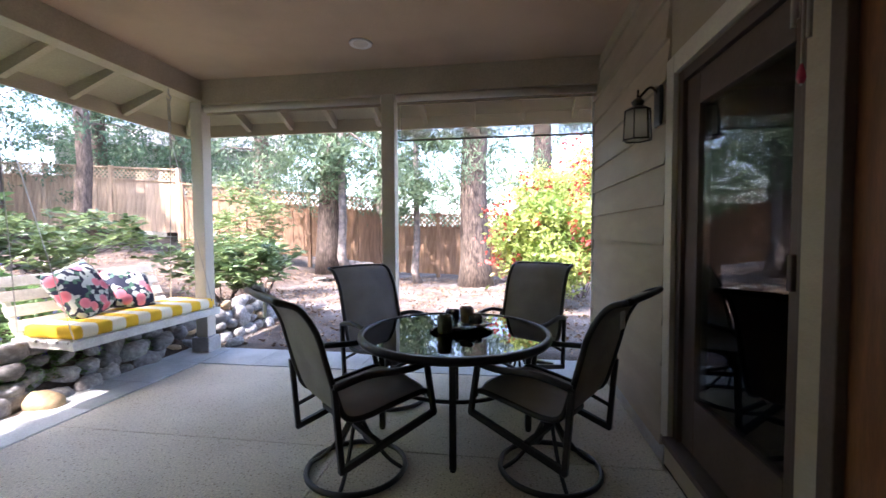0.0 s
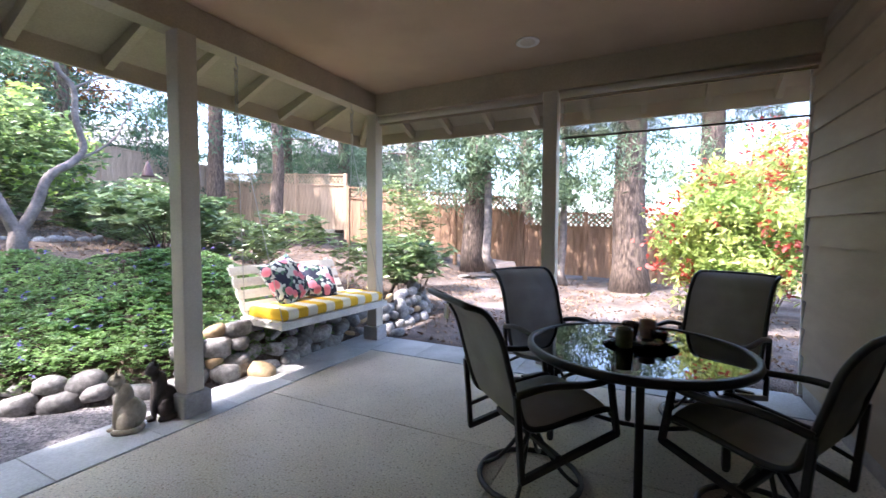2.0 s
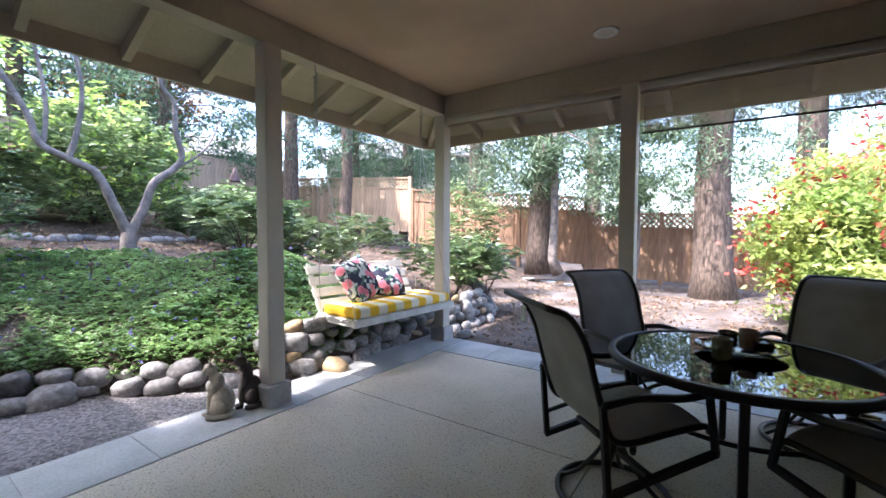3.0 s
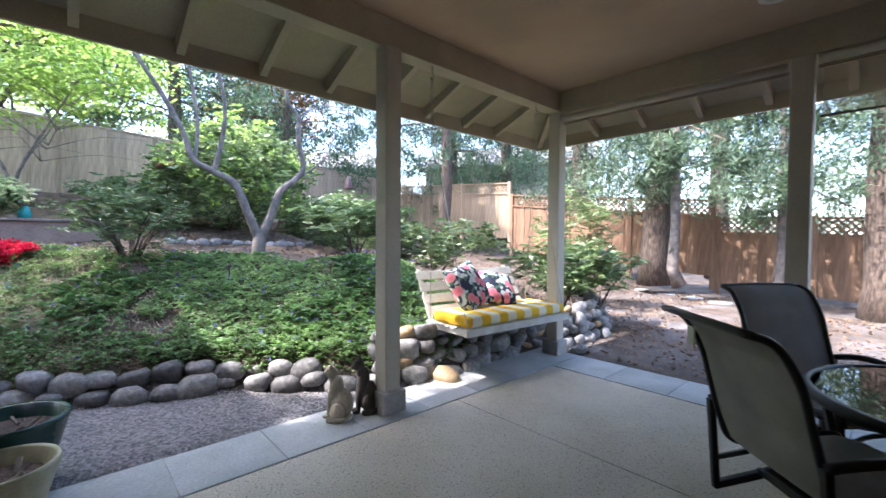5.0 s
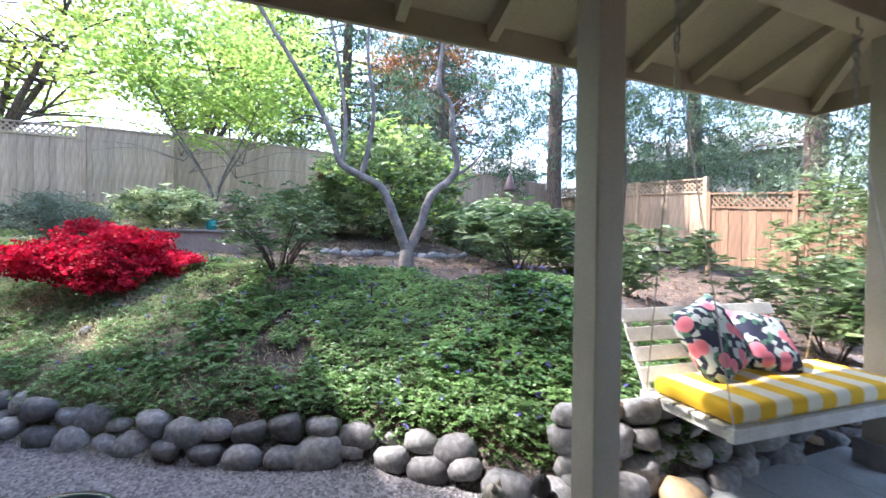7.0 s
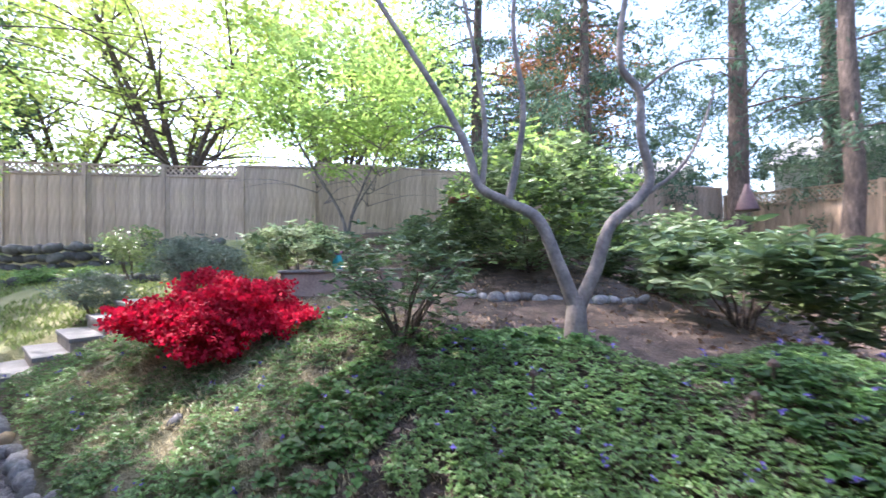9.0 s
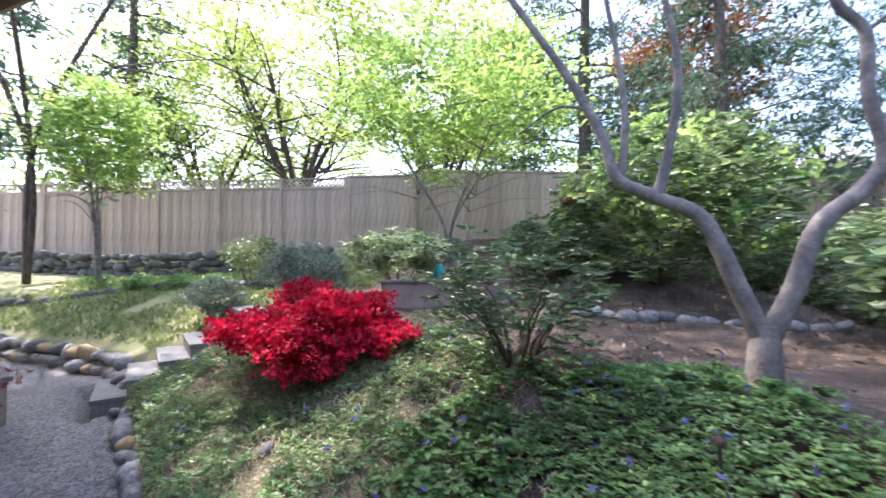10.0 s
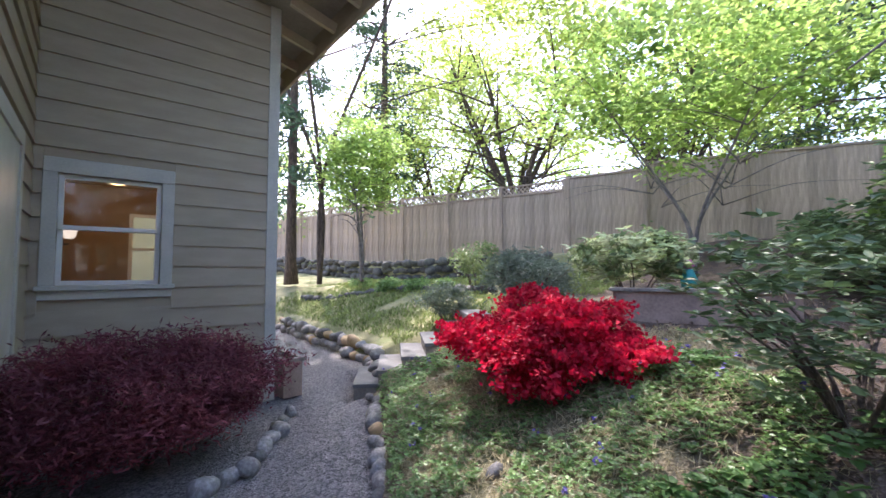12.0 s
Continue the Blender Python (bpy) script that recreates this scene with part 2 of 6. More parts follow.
def block(lo, hi, bevel=0.0, bm=None):
    bm = bm or bmesh.new()
    lo, hi = Vector(lo), Vector(hi)
    made = bmesh.ops.create_cube(bm, size=1.0, matrix=Matrix.Translation((lo + hi) / 2) @ Matrix.Diagonal((*(hi - lo), 1)))
    if bevel:
        edges = list({e for v in made["verts"] for e in v.link_edges})
        bmesh.ops.bevel(bm, geom=edges, offset=bevel, segments=2, profile=0.5, affect="EDGES")
    return bm


def bar(a, b, w, h, bevel=0.0, bm=None, up=(0, 0, 1)):
    """A straight bar of section w x h from a to b."""
    bm = bm or bmesh.new()
    a, b = Vector(a), Vector(b)
    d = (b - a).normalized()
    side = d.cross(Vector(up))
    if side.length < 1e-4:
        side = Vector((1, 0, 0))
    side.normalize()
    top = side.cross(d)
    r = Matrix((side, d, top)).transposed().to_4x4()
    made = bmesh.ops.create_cube(bm, size=1.0, matrix=Matrix.Translation((a + b) / 2) @ r @ Matrix.Diagonal((w, (b - a).length, h, 1)))
    if bevel:
        edges = list({e for v in made["verts"] for e in v.link_edges})
        bmesh.ops.bevel(bm, geom=edges, offset=bevel, segments=1, affect="EDGES")
    return bm


def tube(points, radii, sides=8, bm=None, closed=False):
    """A round tube through points with a radius at each."""
    bm = bm or bmesh.new()
    pts = [Vector(p) for p in points]
    if not hasattr(radii, "__len__"):
        radii = [radii] * len(pts)
    rings, n = [], len(pts)
    ref = Vector((0.31, 0.17, 0.94))
    for i, p in enumerate(pts):
        d = (pts[(i + 1) % n] - pts[i - 1]) if closed else (pts[min(i + 1, n - 1)] - pts[max(i - 1, 0)])
        d.normalize()
        s = d.cross(ref)
        if s.length < 0.05:
            s = d.cross(Vector((1, 0, 0)))
        s.normalize()
        u = s.cross(d)
        rings.append([bm.verts.new(p + (s * math.cos(2 * math.pi * k / sides) + u * math.sin(2 * math.pi * k / sides)) * radii[i]) for k in range(sides)])
    for i in range(n if closed else n - 1):
        a, b = rings[i], rings[(i + 1) % n]
        for k in range(sides):
            bm.faces.new((a[k], a[(k + 1) % sides], b[(k + 1) % sides], b[k]))
    if not closed:
        bm.faces.new(rings[0][::-1]), bm.faces.new(rings[-1])
    return bm


def lathe(profile, sides=24, bm=None, m=None):
    bm = bm or bmesh.new()
    rings = []
    for r, z in profile:
        rings.append([bm.verts.new((m or Matrix()) @ Vector((r * math.cos(2 * math.pi * k / sides), r * math.sin(2 * math.pi * k / sides), z))) for k in range(sides)])
    for a, b in zip(rings, rings[1:]):
        for k in range(sides):
            bm.faces.new((a[k], a[(k + 1) % sides], b[(k + 1) % sides], b[k]))
    bm.faces.new(rings[0][::-1])
    bm.faces.new(rings[-1])
    return bm


def curve(pts, steps=6):
    """Points of a smooth line through pts."""
    pts = [Vector(p) for p in pts]
    out = []
    for i in range(len(pts) - 1):
        p0, p1, p2, p3 = pts[max(i - 1, 0)], pts[i], pts[i + 1], pts[min(i + 2, len(pts) - 1)]
        for k in range(steps):
            t = k / steps
            out.append(0.5 * ((2 * p1) + (p2 - p0) * t + (2 * p0 - 5 * p1 + 4 * p2 - p3) * t * t + (3 * p1 - p0 - 3 * p2 + p3) * t ** 3))
    return out + [pts[-1]]


rng = np.random.default_rng(7)


def unit(n):
    v = rng.normal(size=(n, 3))
    return v / np.linalg.norm(v, axis=1)[:, None]


def leaves_mesh(centers, length, width, tilt=None, droop=0.0, flat=0.0, dirs=None, full=False):
    """Vertices and faces of one folded leaf at each centre; flat turns the blades up to the sky."""
    n = len(centers)
    d = unit(n) if dirs is None else np.array(dirs, float)
    if tilt is not None:
        d = d * (1 - tilt[1]) + np.array(tilt[0]) * tilt[1]
        d /= np.linalg.norm(d, axis=1)[:, None] + 1e-9
    if flat:
        d[:, 2] *= 1 - 0.75 * flat
    d[:, 2] -= droop
    d /= np.linalg.norm(d, axis=1)[:, None] + 1e-9
    s = np.cross(d, unit(n) * (1 - flat) + np.array([0.0, 0.0, -1.0]) * flat)
    s /= np.linalg.norm(s, axis=1)[:, None] + 1e-9
    nn = np.cross(d, s)
    ln = (length * rng.uniform(0.65, 1.3, n))[:, None]
    wd = (width * rng.uniform(0.65, 1.3, n))[:, None]
    if full:   # a pointed oval of six corners
        rows = [centers - d * ln / 2]
        for along_, across_ in ((-0.18, 0.5), (0.2, 0.42)):
            rows.append(centers + d * ln * along_ + s * wd * across_ + nn * wd * 0.16)
        rows.append(centers + d * ln / 2 - nn * wd * 0.12)
        for along_, across_ in ((0.2, 0.42), (-0.18, 0.5)):
            rows.append(centers + d * ln * along_ - s * wd * across_ + nn * wd * 0.16)
        verts = np.stack(rows, 1).reshape(-1, 3)
        base = np.arange(n) * 6
        faces = np.concatenate([np.stack([base + i for i in f], 1) for f in ((0, 1, 2), (0, 2, 3), (0, 3, 4), (0, 4, 5))])
        return verts, faces
    a = centers - d * ln / 2
    b = centers + s * wd / 2 + nn * wd * 0.18
    c = centers + d * ln / 2
    e = centers - s * wd / 2 + nn * wd * 0.18
    verts = np.stack([a, b, c, e], 1).reshape(-1, 3)
    base = np.arange(n) * 4
    faces = np.concatenate([np.stack([base, base + 1, base + 2], 1), np.stack([base, base + 2, base + 3], 1)])
    return verts, faces


def rosettes(centers, n, length, rise=0.15):
    """Leaf centres and directions: n leaves fanning out round each centre."""
    k = len(centers)
    a = np.repeat(rng.uniform(0, 2 * np.pi, k), n) + np.tile(np.arange(n) * 2 * np.pi / n, k) + rng.normal(size=k * n) * 0.25
    tip = np.repeat(rng.normal(size=(k, 2)) * 0.25, n, 0)
    d = np.stack([np.cos(a), np.sin(a), rise + rng.normal(size=k * n) * 0.28], 1)
    d[:, 2] += (d[:, :2] * tip).sum(1)
    d /= np.linalg.norm(d, axis=1)[:, None]
    return np.repeat(centers, n, 0) + d * length * 0.55, d


def leaf_object(name, centers, length, width, material, parent=None, **kw):
    v, f = leaves_mesh(np.asarray(centers, float), length, width, **kw)
    me = bpy.data.meshes.new(name)
    me.vertices.add(len(v)), me.loops.add(len(f) * 3), me.polygons.add(len(f))
    me.vertices.foreach_set("co", v.astype(np.float32).ravel())
    me.loops.foreach_set("vertex_index", f.astype(np.int32).ravel())
    me.polygons.foreach_set("loop_start", np.arange(len(f), dtype=np.int32) * 3)
    me.update(calc_edges=True)
    me.materials.append(material)
    ob = new(name, me)
    if parent is not None:
        ob.parent = parent
    return ob


def clumps(center, radii, n_clumps, per, spread, hollow=0.5):
    """Leaf centres in clumps through an uneven ellipsoid."""
    u = unit(n_clumps) * (rng.uniform(hollow, 1.0, n_clumps) ** 0.6)[:, None]
    c = np.array(center) + u * np.array(radii) * rng.uniform(0.8, 1.12, n_clumps)[:, None]
    p = np.repeat(c, per, 0) + rng.normal(size=(n_clumps * per, 3)) * np.array(spread)
    return p


# ---- ground ----
EDGE = [(-5.0, -16.0), (-9.2, -8.0), (-8.3, -5.4), (-7.7, -3.3), (-6.9, -2.5), (-6.3, -1.8), (-5.5, -0.95), (-4.95, -0.45), (-4.4, 0.0), (-3.75, 1.07), (-3.4, 1.9),
        (-2.95, 2.4), (-2.55, 2.85), (-2.4, 3.3), (-2.36, 3.9), (-2.38, 4.6), (-2.25, 5.2), (-2.2, 5.9), (-2.4, 6.7), (-3.4, 7.4), (-3.8, 9.0), (-3.6, 14.0)]
GARDEN = np.array(EDGE + [(-60, 30), (-60, -16)])


def inside(x, y, poly):
    hit = np.zeros(np.shape(x), bool)
    for (x0, y0), (x1, y1) in zip(poly, np.roll(poly, -1, 0)):
        cross = ((y0 > y) != (y1 > y)) & (x < (x1 - x0) * (y - y0) / (y1 - y0 + 1e-12) + x0)
        hit ^= cross
    return hit


def edge_distance(x, y):
    best = np.full(np.shape(x), 1e9)
    for (x0, y0), (x1, y1) in zip(EDGE, EDGE[1:]):
        dx, dy = x1 - x0, y1 - y0
        t = np.clip(((x - x0) * dx + (y - y0) * dy) / (dx * dx + dy * dy), 0, 1)
        best = np.minimum(best, np.hypot(x - x0 - t * dx, y - y0 - t * dy))
    return best


def smooth01(v):
    v = np.clip(v, 0, 1)
    return v * v * (3 - 2 * v)


def height(x, y):
    x, y = np.asarray(x, float), np.asarray(y, float)
    d = edge_distance(x, y)
    steep = 1 - 0.55 * smooth01((y - 4.0) / 2.8)
    far = np.clip(d - 3.2, 0, 4.6)
    bank = (0.21 + 0.385 * np.minimum(d, 1.85) + 0.05 * np.clip(d - 1.85, 0, 1.35)) * steep + 0.12 * far
    bank = bank + 0.5 * smooth01((-13.45 - x) / 0.3)
    rise = 0.05 * np.clip((-3 - x) * 0.77 + (0.8 - y) * 0.64 - 0.6, 0, 5)
    flat = rise - 0.03
    out = np.where(inside(x, y, GARDEN), flat + bank * smooth01(d / 0.16 + 0.25), flat)
    # the cut in which the timber steps lie
    s = (x + 6.55) * -0.674 + (y + 2.45) * 0.739
    a = (x + 6.55) * -0.739 + (y + 2.45) * -0.674
    cut = (s > -0.1) & (s < 2.1) & (a > -0.12) & (a < 1.05)
    return np.where(cut, np.minimum(out, 0.08 + 0.5 * s), out)


xs = np.concatenate([np.linspace(-260, -19, 14), np.arange(-17, 7, 0.14), np.linspace(9, 260, 14)])
ys = np.concatenate([np.linspace(-260, -13, 14), np.arange(-11, 16, 0.14), np.linspace(18, 260, 14)])
gx, gy = np.meshgrid(xs, ys)
gz = height(gx, gy)
lumps = np.array([noise.noise((a * 1.7, b * 1.7, 0)) for a, b in zip(gx.ravel(), gy.ravel())]).reshape(gx.shape)
garden = inside(gx, gy, GARDEN)
gz = gz + lumps * np.where(garden, 0.05, 0.012)
porch_zone = (gx > -2.45 - (gy - 1.5) * -0.05) & (gx < 8) & (gy < 4.75) & (gy > -8)
gz = np.where(porch_zone & ~garden, gz - 0.10, gz)
nx, ny = len(xs), len(ys)
idx = np.arange(nx * ny).reshape(ny, nx)
quads = np.stack([idx[:-1, :-1], idx[:-1, 1:], idx[1:, 1:], idx[1:, :-1]], -1).reshape(-1, 4)
ground = raw("ground", np.stack([gx, gy, gz], -1).reshape(-1, 3), quads.tolist(), SOIL, smooth=True)
tagged(ground, "brown mulch and bare earth of the garden bank", "ground", kind="structure")
# gravel shows where the ground is flat and in front of the stone edging
GRAVEL_END = 3.2
zone = np.where(garden, 0.0, smooth01((GRAVEL_END - gy) / 0.5)) * smooth01((-1.9 - gx) / 0.2)
beyond = np.where(garden, 0.0, smooth01((gy - 4.85) / 0.4)) * np.clip(0.22 + 0.8 * lumps, 0, 1)
zone = np.maximum(zone, beyond)
lay = ground.data.attributes.new("gravel", "FLOAT", "POINT")
lay.data.foreach_set("value", zone.ravel().astype(np.float32))
lawn_zone = garden * smooth01((-1.0 - gy) / 0.8) * smooth01((-7.2 - gx) / 0.5)
lawn_zone = np.maximum(lawn_zone, 0.5 * garden * smooth01((1.5 - gy) / 1.0) * smooth01((gx + 7.4) / 0.4))
lay = ground.data.attributes.new("lawn", "FLOAT", "POINT")
lay.data.foreach_set("value", lawn_zone.ravel().astype(np.float32))


def ground_nodes(m):
    nd, ln = m.node_tree.nodes, m.node_tree.links
    p = nd["Principled BSDF"]
    old = p.inputs["Base Color"].links[0].from_socket
    tc, vor = nd.new("ShaderNodeTexCoord"), nd.new("ShaderNodeTexVoronoi")
    vor.inputs["Scale"].default_value = 62
    ln.new(tc.outputs["Object"], vor.inputs[0])
    ramp = nd.new("ShaderNodeValToRGB")
    ramp.color_ramp.elements[0].color, ramp.color_ramp.elements[1].color = (0.085, 0.08, 0.085, 1), (0.29, 0.27, 0.265, 1)
    sep = nd.new("ShaderNodeSeparateColor")
    ln.new(vor.outputs["Color"], sep.inputs[0]), ln.new(sep.outputs[0], ramp.inputs[0])
    att, att2 = nd.new("ShaderNodeAttribute"), nd.new("ShaderNodeAttribute")
    att.attribute_name, att2.attribute_name = "gravel", "lawn"
    mx = nd.new("ShaderNodeMix")
    mx.data_type = "RGBA"
    ln.new(att.outputs["Fac"], mx.inputs[0]), ln.new(old, mx.inputs[6]), ln.new(ramp.outputs[0], mx.inputs[7])
    nz, r3, mul = nd.new("ShaderNodeTexNoise"), nd.new("ShaderNodeValToRGB"), nd.new("ShaderNodeMix")
    nz.inputs["Scale"].default_value = 2.2
    ln.new(tc.outputs["Object"], nz.inputs[0]), ln.new(nz.outputs[0], r3.inputs[0])
    r3.color_ramp.elements[0].position, r3.color_ramp.elements[1].position = 0.35, 0.65
    r3.color_ramp.elements[0].color, r3.color_ramp.elements[1].color = (0.16, 0.18, 0.07, 1), (0.36, 0.33, 0.18, 1)
    mul.data_type = "RGBA"
    ln.new(att2.outputs["Fac"], mul.inputs[0]), ln.new(mx.outputs[2], mul.inputs[6]), ln.new(r3.outputs[0], mul.inputs[7])
    ln.new(mul.outputs[2], p.inputs["Base Color"])
    b = nd.new("ShaderNodeBump")
    b.inputs["Strength"].default_value, b.inputs["Distance"].default_value = 0.8, 0.02
    ln.new(vor.outputs["Distance"], b.inputs["Height"])
    ln.new(p.inputs["Normal"].links[0].from_socket, b.inputs["Normal"])
    ln.new(b.outputs[0], p.inputs["Normal"])


ground_nodes(SOIL)


def gh(x, y):
    return float(height(x, y))


# ---- porch ----
PORCH = pose(-2.1, 4.7, 0, 0, 0, -2.5)
WALL_X = 3.83


def porch_part(name, bm, material, label, category, kind="structure", smooth=False):
    ob = part(name, bm, material, None, smooth=smooth)
    ob.matrix_world = PORCH
    return tagged(ob, label, category, kind=kind)


slab = thing("patio_slab", PORCH, "pale exposed-aggregate concrete patio floor with saw-cut joints", "floor", kind="structure")
cuts_x, cuts_y = [0.235, 2.12, WALL_X - 0.02], [-0.40, -1.66, -3.55, -5.4, -7.2]
for x0, x1 in zip(cuts_x, cuts_x[1:]):
    for y1, y0 in zip(cuts_y, cuts_y[1:]):
        part("slab_panel", block((x0 + 0.003, y0 + 0.003, -0.12), (x1 - 0.003, y1 - 0.003, 0.0), 0.004), CONC, slab)
part("slab_bed", block((0.235, -7.2, -0.16), (WALL_X, -0.40, -0.012)), CONC, slab)
pavers = thing("paver_border", PORCH, "border of square grey stone pavers round the patio", "paving", kind="structure")
part("paver_bed", block((-0.21, -6.3, -0.14), (0.22, 0.09, -0.006)), PAVER, pavers)
part("paver_bed", block((0.24, -0.39, -0.14), (WALL_X - 0.03, 0.09, -0.006)), PAVER, pavers)
y = 0.10
while y > -6.4:
    for x0, x1 in ((-0.22, 0.23),):
        part("paver", block((x0 + 0.0015, y - 0.503, -0.1), (x1 - 0.0015, y, 0.002 + 0.003 * rng.random()), 0.003), PAVER, pavers)
    y -= 0.505
x = 0.235
while x < WALL_X - 0.1:
    x1 = min(x + 0.5, WALL_X - 0.02)
    part("paver", block((x + 0.0015, -0.393, -0.1), (x1 + 0.002, 0.10, 0.002 + 0.003 * rng.random()), 0.003), PAVER, pavers)
    x += 0.505


def post(x, y, foot=True):
    m = PORCH @ pose(x, y, 0)
    t = thing("porch_post", m, "square cream-painted wooden porch post on a concrete plinth", "post", "porch posts")
    part("shaft", block((-0.063, -0.063, 0.15), (0.063, 0.063, 2.49), 0.006), CREAM, t)
    part("plinth", block((-0.095, -0.095, -0.1), (0.095, 0.095, 0.15), 0.012), mat_plinth, t, "grey concrete plinth")


mat_plinth = mat("plinth_concrete", (0.42, 0.41, 0.40), 0.85, 0.2, 6, 0.3, fine=60)
for x, y in ((0, 0), (0.04, -2.15), (1.95, 0.0)):
    post(x, y)
porch_part("beam_left", block((-0.07, -6.2, 2.49), (0.07, 0.07, 2.69), 0.004), TRIM, "painted wooden beam along the porch edge", "beam")
porch_part("beam_far", block((0.073, -0.07, 2.46), (WALL_X - 0.002, 0.07, 2.69), 0.004), TRIM, "painted wooden beam across the porch end", "beam")
porch_part("ceiling", block((-0.07, -7.2, 2.692), (WALL_X + 0.1, 0.07, 2.75)), CEIL, "tan stucco porch ceiling", "ceiling")

# eaves: sloping boards, exposed rafter tails and fascia
OVER, Z_IN, Z_OUT = 0.75, 2.76, 2.47
eave = bmesh.new()
for pts in ([(0.08, -4.35), (0.08, 0.08), (-OVER, OVER), (-OVER, -4.35)], [(0.08, 0.08), (8.0, 0.08), (8.0, OVER), (-OVER, OVER)]):
    low = [eave.verts.new((px, py, Z_IN if max(-px, py) < 0.1 else Z_OUT)) for px, py in pts]
    high = [eave.verts.new((px, py, (Z_IN if max(-px, py) < 0.1 else Z_OUT) + 0.03)) for px, py in pts]
    eave.faces.new(low), eave.faces.new(high[::-1])
    for k in range(4):
        eave.faces.new((low[k], high[k], high[(k + 1) % 4], low[(k + 1) % 4]))
porch_part("eave_soffit", eave, SOFFIT, "painted board soffit under the eaves", "soffit")
porch_part("fascia_left", block((-OVER - 0.03, -4.35, 2.335), (-OVER, OVER + 0.03, 2.51), 0.003), TRIM, "painted fascia board", "fascia")
porch_part("fascia_far", block((-OVER + 0.002, OVER, 2.335), (8.0, OVER + 0.03, 2.51), 0.003), TRIM, "painted fascia board", "fascia")
rafters = thing("rafters", PORCH, "exposed painted rafter tails under the eaves", "rafters", kind="structure")
for i in range(9):
    yy = -0.12 - 0.52 * i
    part("rafter", bar((-0.08, yy, Z_IN - 0.055), (-OVER, yy, Z_OUT - 0.05), 0.05, 0.10), TRIM, rafters)
for i in range(8):
    xx = 0.06 + 0.525 * i
    part("rafter", bar((xx, 0.08, Z_IN - 0.055), (xx, OVER, Z_OUT - 0.05), 0.05, 0.10), TRIM, rafters)
part("hip_rafter", bar((-0.06, 0.06, Z_IN - 0.06), (-OVER, OVER, Z_OUT - 0.05), 0.055, 0.12), TRIM, rafters)
roof = bmesh.new()
e, w = 0.85, 9.0
rv = [roof.verts.new(p) for p in ((-e, e, 2.53), (w, e, 2.53), (w, -9, 2.53), (-e, -4.35, 2.53), (3.2, -3.2, 4.1), (w, -3.2, 4.1), (-e, -4.6, 2.53), (3.2, -9, 4.1))]
for f in ((0, 1, 5, 4), (3, 0, 4), (3, 4, 5, 2)):
    roof.faces.new([rv[i] for i in f])
porch_part("roof", roof, ROOF, "dark shingled house roof", "roof")

# house wall with lap siding and the sliding door
DOOR0, DOOR1, SILL, HEAD = -1.69, -2.58, 0.16, 1.94
wall = thing("wall_east", PORCH, "tan painted lap-siding house wall", "wall", kind="structure")
for y0, y1, z0, z1 in ((0.12, DOOR0, 0.0, 2.9), (DOOR0, DOOR1, HEAD, 2.9), (DOOR1, -2.67, 0, 2.9), (-3.9, -7.2, 0, 2.9), (-2.67, -3.9, 2.1, 2.9), (DOOR0, DOOR1, 0, SILL - 0.002)):
    part("wall_core", block((WALL_X, min(y0, y1) + 0.001, z0), (WALL_X + 0.16, max(y0, y1) - 0.001, z1)), SIDING, wall)


def lap(x0y0, x1y1, z, h, parent, base=0.0):
    """One lap-siding board between two plan points, proud at its lower edge."""
    a, b = Vector((*x0y0, z)), Vector((*x1y1, z))
    d = (b - a).normalized()
    nrm = Vector((d.y, -d.x, 0))
    bm = bmesh.new()
    prof = [(0.0, 0.0), (0.027, 0.0), (0.027, 0.004), (0.005, h + 0.02), (0.0, h + 0.02)]
    rows = [[bm.verts.new(p + nrm * q + Vector((0, 0, zz))) for q, zz in prof] for p in (a, b)]
    for i in range(5):
        bm.faces.new((rows[0][i], rows[0][(i + 1) % 5], rows[1][(i + 1) % 5], rows[1][i]))
    bm.faces.new(rows[0]), bm.faces.new(rows[1][::-1])
    bmesh.ops.recalc_face_normals(bm, faces=bm.faces)
    return part("siding_board", bm, SIDING, parent)


LAP = 0.205
for i in range(13):
    z = 0.10 + i * LAP
    lap((WALL_X, 0.12), (WALL_X, DOOR0 + 0.095), z, min(LAP, 2.68 - z), wall)
part("wall_foot", block((WALL_X - 0.006, DOOR0 + 0.1, -0.05), (WALL_X, 0.12, 0.095)), mat_plinth, wall, "grey concrete foundation strip")
porch_part("wall_corner_trim", block((WALL_X - 0.03, 0.122, 0.0), (WALL_X + 0.16, 0.15, 2.5)), WHITE, "pale corner trim board", "trim")
door = thing("door_1", PORCH, "dark bronze sliding glass patio door with pale trim", "sliding door", kind="structure")
part("trim_side", block((WALL_X - 0.024, DOOR0 + 0.002, SILL), (WALL_X - 0.001, DOOR0 + 0.09, HEAD + 0.09), 0.004), CREAM, door)
part("trim_head", block((WALL_X - 0.024, DOOR1 - 0.09, HEAD + 0.002), (WALL_X - 0.001, DOOR0, HEAD + 0.09), 0.004), CREAM, door)
part("trim_side", block((WALL_X - 0.024, DOOR1 - 0.09, SILL), (WALL_X - 0.001, DOOR1 - 0.002, HEAD), 0.004), SIDING, door)
for nm, lo, hi in (("jamb", (WALL_X, DOOR0 - 0.05, SILL), (WALL_X + 0.12, DOOR0 - 0.001, HEAD)), ("jamb", (WALL_X, DOOR1 + 0.001, SILL), (WALL_X + 0.12, DOOR1 + 0.05, HEAD)),
                   ("head", (WALL_X, DOOR1 + 0.05, HEAD - 0.05), (WALL_X + 0.12, DOOR0 - 0.05, HEAD)), ("threshold", (WALL_X - 0.05, DOOR1, SILL - 0.001), (WALL_X + 0.12, DOOR0, SILL + 0.03))):
    part(nm, block(lo, hi, 0.003), DARKFRAME, door)
